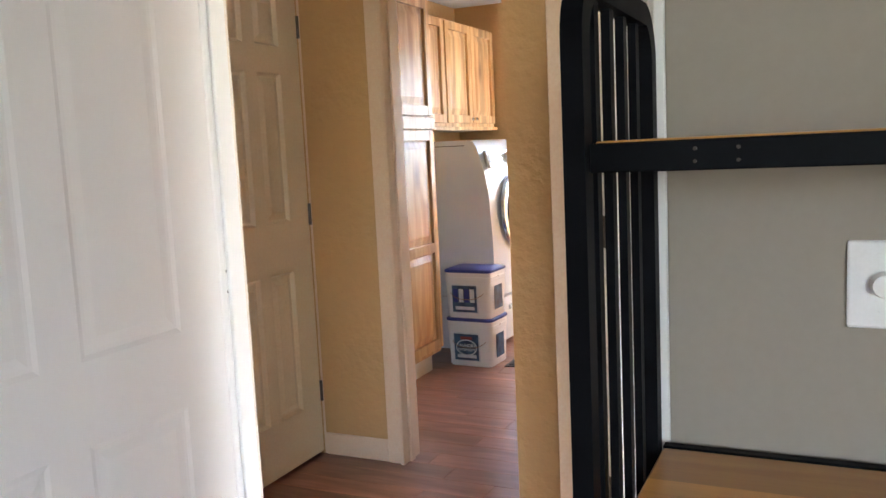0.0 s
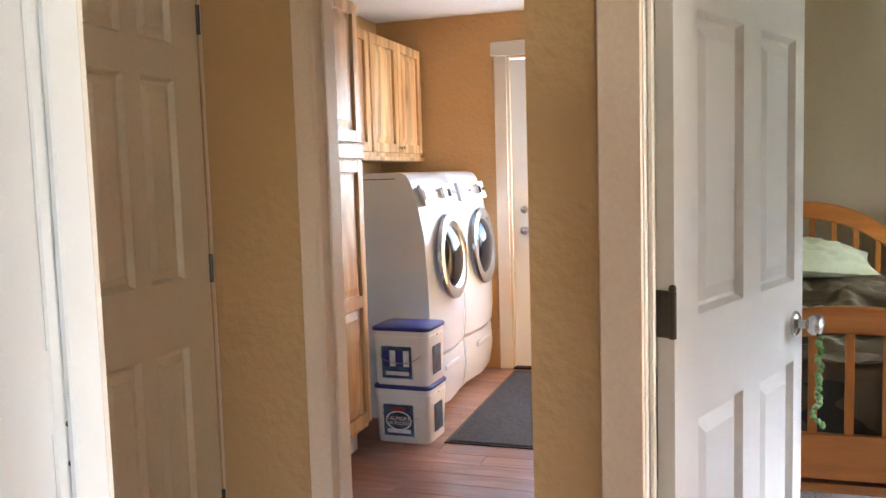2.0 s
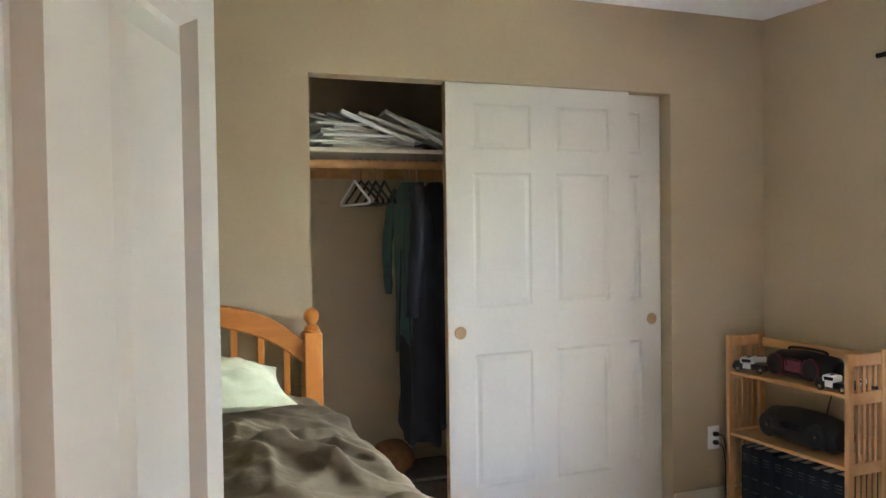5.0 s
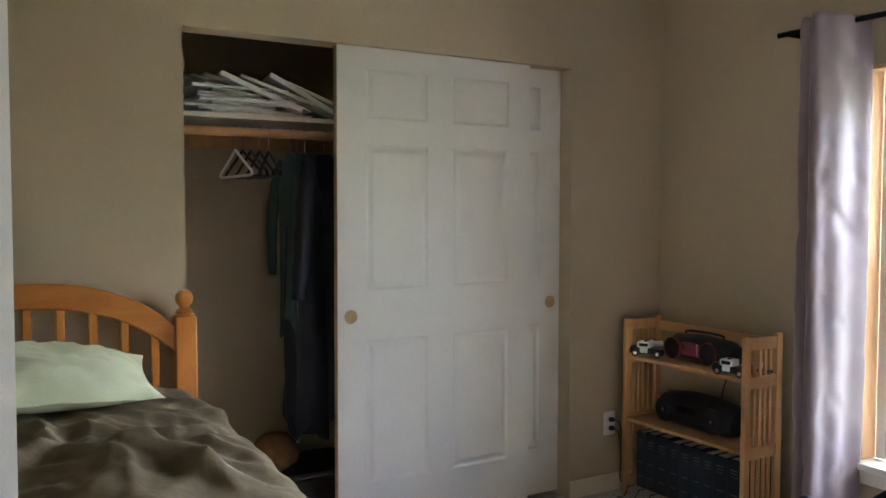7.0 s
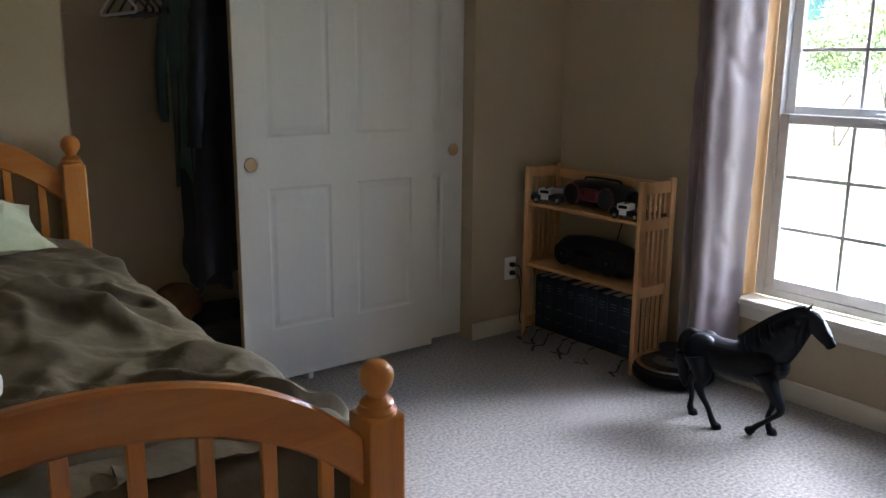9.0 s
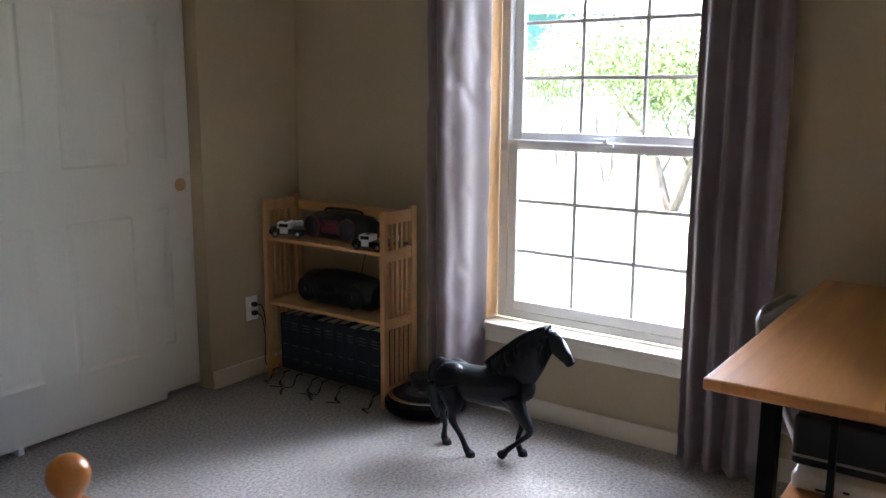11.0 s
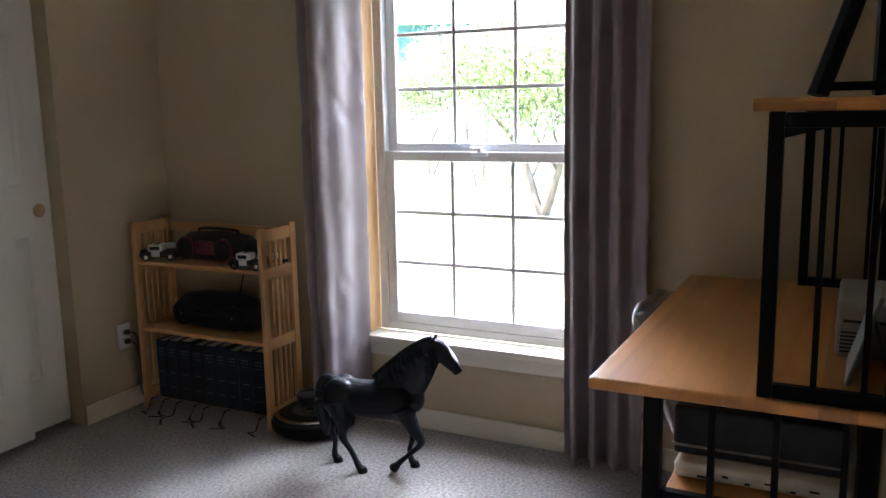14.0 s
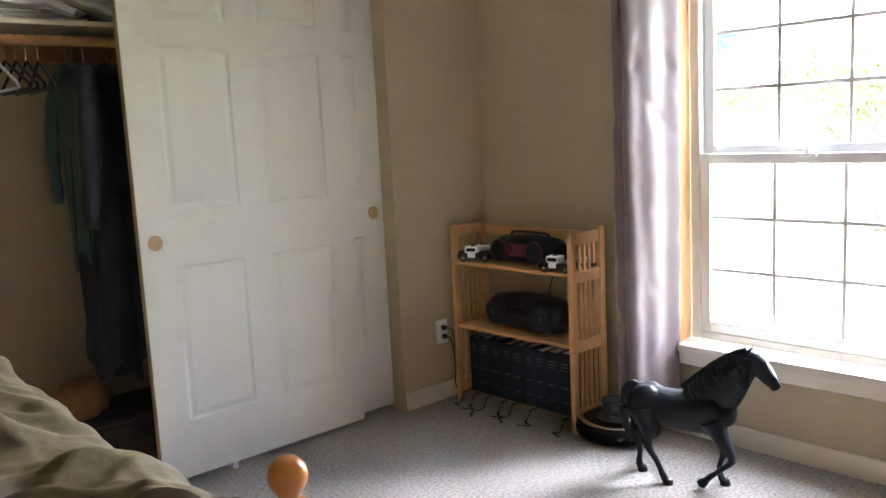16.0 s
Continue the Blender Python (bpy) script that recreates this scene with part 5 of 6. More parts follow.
hr.inputs["From Min"].default_value, hr.inputs["From Max"].default_value, hr.inputs["To Min"].default_value, hr.inputs["To Max"].default_value = 0.034, 0.042, 1, 0
hl.new(hd.outputs["Value"], hr.inputs["Value"])
hl.new(hr.outputs[0], hm.inputs["Fac"])
hl.new(hp.inputs["Base Color"].links[0].from_socket, hm.inputs[1])
hm.inputs[2].default_value = (0.45, 0.47, 0.5, 1)
hl.new(hm.outputs[0], hp.inputs["Base Color"])
horse = link("horse_statue", model_horse(), HORSE)
horse.matrix_world = pose(2.653, 4.128, -0.005, 0, 0, -74) @ Matrix.Diagonal((0.92, 1.0, 0.82, 1))
tagged(horse, "black plastic model horse trotting on the carpet", "statue")
rm = horse.modifiers.new("fuse", "REMESH")
rm.mode, rm.voxel_size, rm.use_smooth_shade = "VOXEL", 0.0038, True
sm = horse.modifiers.new("soften", "SMOOTH")
sm.iterations, sm.factor = 4, 0.5

# ---- desk with hutch in the bedroom ----
desk = thing("desk", (1.84, 2.475, 0), "butcher-block desk with black steel frame and slatted hutch", "desk")
DL, DD = 1.20, 0.60
part("desktop", box(0, DL, 0, DD, 0.718, 0.746, 0.007, segments=3), BUTCHER, desk)
for x in (0.04, DL - 0.04):
    for y in (0.045, DD - 0.135):
        part("leg", box(x - 0.018, x + 0.018, y - 0.018, y + 0.018, 0, 0.717, 0.002), BLACK_METAL, desk)
    for z in (0.475, 0.07):
        part("side_rail", box(x - 0.012, x + 0.012, 0.064, DD - 0.154, z, z + 0.026, 0.002), BLACK_METAL, desk)
    for k in range(3):
        y = 0.088 + 0.127 * k
        part("side_bar", box(x - 0.007, x + 0.007, y - 0.007, y + 0.007, 0.501, 0.717), BLACK_METAL, desk)
        part("side_bar", box(x - 0.007, x + 0.007, y - 0.007, y + 0.007, 0.096, 0.475), BLACK_METAL, desk)
part("back_rail", box(0.06, DL - 0.06, 0.033, 0.057, 0.690, 0.716, 0.002), BLACK_METAL, desk)
part("lower_shelf", box(0.059, DL - 0.40, 0.03, 0.44, 0.478, 0.496, 0.003), BUTCHER, desk)
for x in (0.025, DL - 0.05):
    for y in (0.015, 0.242):
        part("hutch_post", box(x - 0.012, x + 0.020, y - 0.014, y + 0.014, 0.7462, 1.312, 0.002), BLACK_METAL, desk)
    for z in (0.7465, 1.282):
        part("hutch_rail", box(x - 0.010, x + 0.014, 0.030, 0.227, z, z + 0.028, 0.002), BLACK_METAL, desk)
    for y in (0.064, 0.153):
        part("hutch_bar", box(x - 0.006, x + 0.008, y - 0.006, y + 0.006, 0.775, 1.281), BLACK_METAL, desk)
    bm = bmesh.new()
    vs = [bm.verts.new((x + dx, yy, zz)) for dx in (-0.008, 0.010) for yy, zz in ((0.2275, 1.2815), (0.2275, 1.262), (0.147, 1.2815))]
    bm.faces.new(vs[:3]), bm.faces.new(vs[3:])
    for i in range(3):
        bm.faces.new((vs[i], vs[(i + 1) % 3], vs[3 + (i + 1) % 3], vs[3 + i]))
    part("hutch_gusset", bm, BLACK_METAL, desk)
part("hutch_shelf", box(0.0, DL - 0.02, 0.0, 0.285, 1.3125, 1.337, 0.003, segments=2), BUTCHER, desk)

ea = thing("picture_easel", (2.02, 2.545, 1.337), "black folding picture easel on the hutch", "easel")
for dy in (-0.07, 0.07):
    part("front_leg", tube([(0.0, dy * 1.6, 0.004), (0.05, dy * 0.3, 0.30)], [(0.026, 0.020)] * 2, n=8), BLACK_METAL, ea)
part("rear_leg", tube([(0.14, 0.0, 0.004), (0.05, 0.0, 0.29)], [(0.014, 0.010)] * 2, n=6), BLACK_METAL, ea)
part("cross_bar", box(-0.006, 0.012, -0.10, 0.10, 0.012, 0.03, 0.002), BLACK_METAL, ea)
GREY_CASE = surface("grey_beige_plastic", (0.26, 0.245, 0.215), (0.31, 0.29, 0.26), 8, 0.45)
pr = thing("printer", (2.20, 2.475, 0.746), "small grey-beige printer on the desk", "printer")
part("body", box(0, 0.30, 0, 0.125, 0, 0.13, 0.010, segments=2), GREY_CASE, pr)
part("paper_slot", box(-0.002, 0.001, 0.02, 0.11, 0.085, 0.092), BLACK_PLASTIC, pr)
for k in range(6):
    part("vent_slat", box(-0.0025, 0.0, 0.06, 0.115, 0.015 + 0.009 * k, 0.019 + 0.009 * k), BLACK_PLASTIC, pr)
lap = thing("tablet", (1.985, 2.565, 0.746), "grey tablet leaning back on the desk", "tablet")
part("slab", box(0, 0.19, 0, 0.010, 0.0, 0.20, 0.004, segments=2, m=Matrix.Rotation(radians(16), 4, "X")), surface("grey_plastic_slab", (0.10, 0.10, 0.09), (0.13, 0.13, 0.118), 6, 0.4), lap)
part("prop", box(0.08, 0.11, -0.075, -0.068, 0.0, 0.12, 0.001, m=Matrix.Rotation(radians(-14), 4, "X")), BLACK_PLASTIC, lap)
cb = thing("power_cord", (2.25, 2.50, 0.746), "black cable looping up from the desk", "cable")
part("cable", tube(bend([(0.16, 0.02, 0.12), (0.02, 0.03, 0.10), (-0.03, 0.03, 0.22), (0.02, 0.02, 0.34), (0.12, 0.0, 0.38)], 8), 0.004, n=8), BLACK_PLASTIC, cb)
cs = thing("black_case", (2.0, 2.56, 0.536), "flat black case on the shelf below the desk", "case")
part("shell", box(0, 0.40, 0, 0.36, 0, 0.115, 0.010, segments=3), BLACK_PLASTIC, cs)
part("rim", box(-0.002, 0.402, -0.002, 0.362, 0.020, 0.026, 0.001), GREY_CASE, cs, "thin grey seam")
bg = thing("cloth_bundle", (1.96, 2.54, 0.4965), "white cloth with a dark print folded under the case", "cloth")
bm = box(0, 0.46, 0, 0.37, 0, 0.038, 0.012, segments=3)
bmesh.ops.subdivide_edges(bm, edges=bm.edges, cuts=3, use_grid_fill=True)
for v in bm.verts:
    v.co += Vector((0.006 * noise.noise(v.co * 14), 0.006 * noise.noise(v.co * 17 + Vector((3, 0, 0))), 0))
part("folded_cloth", bm, PAPER_WHITE, bg, smooth=True)
rng = random.Random(8)
for k in range(7):
    yy = 0.02 + 0.046 * k
    part("print_mark", box(-0.009, -0.006, yy, yy + rng.uniform(0.010, 0.020), 0.012 + 0.008 * (k % 2), 0.016 + 0.008 * (k % 2)), BLACK_PLASTIC, bg, "dark printed mark")

# ---- folding chair behind the desk ----
CUSH = surface("taupe_vinyl_cushion", (0.15, 0.125, 0.11), (0.20, 0.17, 0.15), 9, 0.5, 200, 0.15)
STEEL = metal("grey_steel_tube", (0.42, 0.41, 0.40), 0.35)
ch = thing("folding_chair", (2.67, 2.955, 0), "grey folding chair with padded back, tucked under the desk", "chair", rz=-5)
ch.matrix_world = ch.matrix_world @ Matrix.Diagonal((1, 1, 0.945, 1))
for s in (-1, 1):
    part("back_leg", tube(bend([(s * 0.20, -0.16, 0.012), (s * 0.20, 0.02, 0.40), (s * 0.195, 0.13, 0.66), (s * 0.17, 0.165, 0.745), (s * 0.10, 0.175, 0.775)], 6), 0.011, n=10), STEEL, ch, smooth=True)
    part("front_leg", tube([(s * 0.215, 0.17, 0.012), (s * 0.215, -0.13, 0.50)], 0.010, n=10), STEEL, ch, smooth=True)
    part("foot", rod((s * 0.20, -0.168, 0.0), (s * 0.20, -0.160, 0.03), 0.014), BLACK_PLASTIC, ch)
    part("foot", rod((s * 0.215, 0.178, 0.0), (s * 0.215, 0.168, 0.03), 0.014), BLACK_PLASTIC, ch)
part("top_tube", tube([(-0.10, 0.175, 0.775), (0.10, 0.175, 0.775)], 0.011, n=10), STEEL, ch, smooth=True)
part("seat", box(-0.19, 0.19, -0.20, 0.14, 0.425, 0.46, 0.014, segments=3), CUSH, ch, "padded grey seat")
part("backrest", box(-0.18, 0.18, -0.012, 0.040, -0.10, 0.10, 0.022, segments=4, m=Matrix.Translation((0, 0.118, 0.675)) @ Matrix.Rotation(radians(-12), 4, "X")), CUSH, ch, "padded grey backrest")


# ---- study: loft desk, wall dimmer ----
ld = thing("study_desk", (0.030, 1.115, 0), "black steel shelf desk with a butcher-block top", "desk")
def rounded_frame(y0, y1, top, x, r=0.085, w=0.032, t=0.026):
    """An upright hoop of flat bar in the plane x, with rounded top corners, open at the floor."""
    path = [(y0, 0.0), (y0, top - r)] + [(y0 + r - r * math.cos(a), top - r + r * math.sin(a)) for a in [math.pi / 2 * k / 8 for k in range(1, 9)]]
    path += [(y1 - r + r * math.sin(a), top - r + r * math.cos(a)) for a in [math.pi / 2 * k / 8 for k in range(1, 9)]] + [(y1, 0.0)]
    bm = bmesh.new()
    rings = []
    for i, (y, z) in enumerate(path):
        a, b = Vector(path[max(i - 1, 0)]), Vector(path[min(i + 1, len(path) - 1)])
        d = (b - a).normalized()
        nrm = Vector((d.y, -d.x))
        rings.append([bm.verts.new((x + dx, y + nrm.x * k, z + nrm.y * k)) for dx, k in ((0, 0), (t, 0), (t, w), (0, w))])
    for a, b in zip(rings, rings[1:]):
        for k in range(4):
            bm.faces.new((a[k], a[(k + 1) % 4], b[(k + 1) % 4], b[k]))
    bm.faces.new(rings[0]), bm.faces.new(rings[-1])
    return bm
for x in (0.0, 1.25):
    hoop = part("end_hoop", rounded_frame(0.0, 0.43, 1.50, x), BLACK_METAL, ld)
    for k in range(4):
        y = 0.095 + 0.078 * k
        part("end_bar", box(x + 0.006, x + 0.018, y - 0.010, y + 0.010, 0.0, 1.469), BLACK_METAL, hoop)
part("shelf_rail", box(0.027, 1.249, 0.012, 0.036, 1.262, 1.296, 0.002), BLACK_METAL, ld)
part("upper_shelf", box(0.027, 1.249, 0.037, 0.39, 1.280, 1.298, 0.003), HONEY_TOP, ld)
for x in (0.145, 0.190):
    for z in (1.272, 1.286):
        part("rivet", rod((x, 0.0105, z), (x, 0.013, z), 0.0022, n=8), HINGE, ld)
part("desktop", box(0.030, 1.24, -0.05, 0.415, 0.767, 0.792, 0.004), HONEY_TOP, ld)
part("back_strip", box(0.030, 1.24, 0.416, 0.436, 0.767, 0.794, 0.001), BLACK_METAL, ld)
part("desk_rail", box(0.027, 1.249, 0.06, 0.085, 0.73, 0.766, 0.002), BLACK_METAL, ld)

dm = thing("dimmer_switch", (0.373, 1.56, 1.068), "white rotary dimmer switch on the greige wall", "switch")
part("cover_plate", box(-0.042, 0.042, -0.006, -0.0005, -0.066, 0.066, 0.004, segments=2), PLATE, dm)
part("dial", lathe([(0.001, 0.0), (0.020, 0.0), (0.019, 0.006), (0.016, 0.018), (0.001, 0.019)], n=28, m=Matrix.Translation((0.008, -0.006, 0)) @ Matrix.Rotation(radians(90), 4, "X")), PLATE, dm, smooth=True)
for z in (-0.044, 0.044):
    part("screw", rod((0, -0.0075, z), (0, -0.006, z), 0.004, n=10), PLATE, dm)

# ---- laundry ----
def cab_door(parent, x, y0, y1, z0, z1, split=None):
    """A framed door with a sunk panel, facing +x at the plane x."""
    w = 0.055
    bm = box(x, x + 0.02, y0, y0 + w, z0, z1, 0.002)
    box(x, x + 0.02, y1 - w, y1, z0, z1, 0.002, bm)
    zs = [z0, z1] if split is None else [z0, split, z1]
    for z in (z0, z1 - w):
        box(x, x + 0.02, y0 + w, y1 - w, z, z + w, 0.002, bm)
    if split:
        box(x, x + 0.02, y0 + w, y1 - w, split - w / 2, split + w / 2, 0.002, bm)
    d = part("cabinet_door", bm, HICKORY, parent)
    spans = [(z0 + w, z1 - w)] if split is None else [(z0 + w, split - w / 2), (split + w / 2, z1 - w)]
    for a, b in spans:
        pb = bmesh.new()
        loops = []
        for k, o in ((0.0, 0.004), (0.012, 0.004), (0.045, 0.014)):
            loops.append([pb.verts.new((x + o, yy, zz)) for yy, zz in ((y0 + w + k, a + k), (y1 - w - k, a + k), (y1 - w - k, b - k), (y0 + w + k, b - k))])
        for p, q in zip(loops, loops[1:]):
            for i in range(4):
                pb.faces.new((p[i], p[(i + 1) % 4], q[(i + 1) % 4], q[i]))
        pb.faces.new(loops[-1])
        part("door_panel", pb, HICKORY, d)
    return d


pc = thing("pantry_cabinet", (-2.365, 3.86, 0), "tall knotty hickory pantry cabinet", "cabinet")
part("carcass", box(0, 0.60, 0, 0.635, 0.12, 2.13, 0.002), HICKORY, pc)
part("toe_kick", box(0, 0.54, 0.01, 0.625, 0, 0.1195), TRIM, pc, "pale toe kick")
cab_door(pc, 0.601, 0.012, 0.625, 0.150, 1.395, 0.735)
cab_door(pc, 0.601, 0.012, 0.625, 1.478, 2.115)
part("ledge", box(0.60, 0.628, 0.0, 0.636, 1.402, 1.470, 0.004), HICKORY, pc)
uc = thing("wall_cabinet", (-2.365, 4.50, 1.415), "knotty hickory wall cabinet above the washers", "cabinet")
part("carcass", box(0, 0.30, 0, 1.745, 0.02, 0.735, 0.002), HICKORY, uc)
part("bottom_moulding", box(0.0, 0.325, 0, 1.75, -0.005, 0.0195, 0.004), HICKORY, uc)
for y0, y1 in ((0.02, 0.42), (0.43, 0.835), (0.86, 1.285), (1.295, 1.72)):
    d = cab_door(uc, 0.301, y0, y1, 0.045, 0.725)
    part("cabinet_knob", ball((0.332, y1 - 0.03 if y0 in (0.86, 0.02) else y0 + 0.03, 0.075), 0.012, n=10), CHROME, d)


def front_loader(y0, name, label, handle_left):
    """A front-loading machine on a drawer pedestal, facing +x; y0 is its near side."""
    w = thing(name, (-2.33, y0, 0), label, "washer", "front-loading laundry machines")
    W, D = 0.645, 0.74
    ped = part("pedestal", box(0.02, D - 0.06, 0.0, W, 0.01, 0.352, 0.008, segments=2), ENAMEL, w)
    bm = bmesh.new()
    prof = [(D - 0.062, 0.03), (D - 0.025, 0.05), (D - 0.005, 0.19), (D - 0.015, 0.33), (D - 0.062, 0.345)]
    a = [bm.verts.new((x, 0.008, z)) for x, z in prof]
    mid = [bm.verts.new((x + (0.028 if 0 < i < 4 else 0), W / 2, z)) for i, (x, z) in enumerate(prof)]
    b = [bm.verts.new((x, W - 0.008, z)) for x, z in prof]
    for p, q in ((a, mid), (mid, b)):
        for i in range(4):
            bm.faces.new((p[i], p[i + 1], q[i + 1], q[i]))
    bm.faces.new(a), bm.faces.new(b)
    part("drawer", bm, ENAMEL, ped, smooth=True)
    part("drawer_handle", box(D + 0.008, D + 0.026, W / 2 - 0.13, W / 2 + 0.13, 0.245, 0.275, 0.006, segments=2), ENAMEL, ped)
    # body: side outline with the sloping control panel, bulging a little in front
    prof = [(0.0, 0.356), (D - 0.01, 0.356), (D, 0.45), (D - 0.005, 0.75), (D - 0.02, 1.00), (D - 0.045, 1.14), (D - 0.085, 1.28), (D - 0.11, 1.322), (D - 0.16, 1.335), (0.0, 1.335)]
    bm = bmesh.new()
    cols = []
    for k in range(9):
        u = k / 8
        bulge = 0.035 * (1 - (2 * u - 1) ** 2)
        cols.append([bm.verts.new((x + (bulge if 0 < i < 7 else 0), W * u, z)) for i, (x, z) in enumerate(prof)])
    for p, q in zip(cols, cols[1:]):
        for i in range(len(prof)):
            j = (i + 1) % len(prof)
            bm.faces.new((p[i], p[j], q[j], q[i]))
    bm.faces.new(cols[0]), bm.faces.new(cols[-1])
    bmesh.ops.bevel(bm, geom=[e for e in bm.edges if len(e.link_faces) == 2 and e.calc_face_angle(0) > 1.0], offset=0.012, segments=3, affect="EDGES")
    part("body", bm, ENAMEL, w, smooth=True)
    part("top_seam", box(0.02, D - 0.17, -0.0012, 0.0, 1.300, 1.304), BLACK_PLASTIC, w)
    part("side_grip", box(0.46, 0.53, -0.002, 0.001, 0.655, 0.668, 0.001), ENAMEL, w)
    # round door
    m = Matrix.Translation((D + 0.016, W / 2, 0.865)) @ Matrix.Rotation(radians(86), 4, "Y")
    ring = part("door_ring", lathe([(0.150, 0.0), (0.232, 0.0), (0.240, 0.012), (0.235, 0.030), (0.215, 0.040), (0.185, 0.036), (0.168, 0.022), (0.150, 0.014)], n=56, m=m), RING, w, "bright chrome door ring", True)
    part("door_glass", lathe([(0.001, 0.012), (0.168, 0.014), (0.169, 0.020), (0.150, 0.034), (0.10, 0.052), (0.05, 0.060), (0.001, 0.062)], n=48, m=m), DARK_GLASS, ring, "dark bulging door glass", True)
    s = -1 if handle_left else 1
    part("door_handle", box(D + 0.035, D + 0.058, W / 2 + s * 0.205 - 0.012, W / 2 + s * 0.205 + 0.012, 0.80, 0.93, 0.006, segments=2), CHROME, ring)
    # control panel
    tilt = Matrix.Translation((D - 0.045, W / 2, 1.21)) @ Matrix.Rotation(radians(-16), 4, "Y")
    part("control_panel", box(-0.004, 0.018, -0.29, 0.29, -0.058, 0.058, 0.005, m=tilt), ENAMEL, w)
    part("dial", rod(tilt @ Vector((0.018, 0.02, 0)), tilt @ Vector((0.044, 0.02, 0)), 0.033, n=24), CHROME, w, "silver programme dial")
    part("display", box(0.017, 0.020, 0.09, 0.19, -0.022, 0.022, 0.001, m=tilt), DARK_GLASS, w, "dark display")
    part("detergent_drawer", box(0.016, 0.024, -0.27, -0.13, -0.03, 0.03, 0.004, m=tilt), ENAMEL, w)
    for k in range(4):
        part("button", box(0.018, 0.022, 0.215 + 0.018 * k, 0.228 + 0.018 * k, -0.012, 0.012, 0.001, m=tilt), CHROME, w)
    part("brand_mark", box(0.0185, 0.0195, -0.10, -0.045, -0.008, 0.008, m=tilt), CHROME, w)
    return w


front_loader(4.945, "washing_machine", "white front-loading washing machine on a drawer pedestal", False)
front_loader(5.605, "tumble_dryer", "white front-loading tumble dryer on a drawer pedestal", True)


def lettering(body, size, at_m, material, parent):
    cu = bpy.data.curves.new("lettering", "FONT")
    cu.body, cu.size, cu.align_x, cu.extrude = body, size, "CENTER", 0.0003
    tmp = bpy.data.objects.new("lettering", cu)
    me = bpy.data.meshes.new_from_object(tmp)
    bpy.data.objects.remove(tmp)
    me.materials.clear()
    me.materials.append(material)
    me.transform(at_m)
    ob = new("lettering", me)
    ob.parent = parent
    return ob


def bucket(z, label, printed):
    b = thing("detergent_bucket", (-1.632, 4.735, z), label, "bucket", "stacked detergent buckets", rz=-3)
    bm = bmesh.new()
    rings = []
    for zz, k in ((0.0, 0.90), (0.008, 0.93), (0.22, 0.985), (0.222, 1.0), (0.245, 1.005), (0.247, 0.99), (0.273, 0.995)):
        ring = []
        for c in range(4):
            cx, cy = ((1, 1), (-1, 1), (-1, -1), (1, -1))[c]
            for i in range(6):
                a = math.pi / 2 * (c + i / 5)
                ring.append(bm.verts.new((k * (cx * 0.118 + 0.032 * math.cos(a)), k * (cy * 0.092 + 0.032 * math.sin(a)), zz)))
        rings.append(ring)
    for p, q in zip(rings, rings[1:]):
        for i in range(24):
            bm.faces.new((p[i], p[(i + 1) % 24], q[(i + 1) % 24], q[i]))
    bm.faces.new(rings[0]), bm.faces.new(rings[-1])
    part("tub", bm, WHITE_PLASTIC, b, smooth=True)
    bm = bmesh.new()
    rings = []
    for zz, k in ((0.272, 1.015), (0.275, 1.03), (0.286, 1.03), (0.290, 1.0)):
        ring = []
        for c in range(4):
            cx, cy = ((1, 1), (-1, 1), (-1, -1), (1, -1))[c]
            for i in range(6):
                a = math.pi / 2 * (c + i / 5)
                ring.append(bm.verts.new((k * (cx * 0.118 + 0.032 * math.cos(a)), k * (cy * 0.092 + 0.032 * math.sin(a)), zz)))
        rings.append(ring)
    for p, q in zip(rings, rings[1:]):
        for i in range(24):
            bm.faces.new((p[i], p[(i + 1) % 24], q[(i + 1) % 24], q[i]))
    bm.faces.new(rings[0]), bm.faces.new(rings[-1])
    part("lid", bm, BLUE_LID, b, "blue snap lid", True)
    lab = part("front_label", box(-0.098, 0.062, -0.1190, -0.1150, 0.040, 0.200, 0.0008), LABEL_BLUE, b, "dark blue printed label")
    lean = Matrix.Rotation(radians(1.9), 4, "X")
    lab.matrix_local = lean
    rim = part("label_border", box(-0.104, 0.068, -0.1186, -0.1146, 0.034, 0.206, 0.0006), LABEL_PALE, b, "pale blue label border")
    rim.matrix_local = lean
    face = lambda x, zz: lean @ Matrix.Translation((x, -0.1212, zz)) @ Matrix.Rotation(radians(90), 4, "X")
    if printed:
        oval = [(0.066 * math.cos(a), 0.046 * math.sin(a)) for a in [math.pi * k / 16 for k in range(32)]]
        hoop = part("label_oval", tube([(-0.018 + x, -0.1192, 0.118 + z) for x, z in oval] + [(-0.018 + oval[0][0], -0.1192, 0.118)], 0.0035, n=6, up=(0, 1, 0)), LABEL_PALE, b, "pale oval on the label")
        hoop.matrix_local = lean
        lettering("LAUNDRY", 0.026, face(-0.016, 0.122), INK_WHITE, b)
        lettering("DETERGENT", 0.0205, face(-0.016, 0.098), INK_WHITE, b)
        t = part("label_badge", box(-0.055, 0.020, -0.1202, -0.1188, 0.165, 0.185, 0.0005), LABEL_RED, b, "dark red badge")
        t.matrix_local = lean
    else:
        for k in range(4):
            t = part("label_picture", box(-0.090 + 0.036 * k, -0.060 + 0.036 * k, -0.1202, -0.1188, 0.10, 0.18, 0.0004), LABEL_PALE if k % 2 else BLUE_LID, b)
            t.matrix_local = lean
    t = part("label_strip", box(-0.08, 0.045, -0.1202, -0.1188, 0.055, 0.075, 0.0004), LABEL_PALE, b)
    t.matrix_local = lean
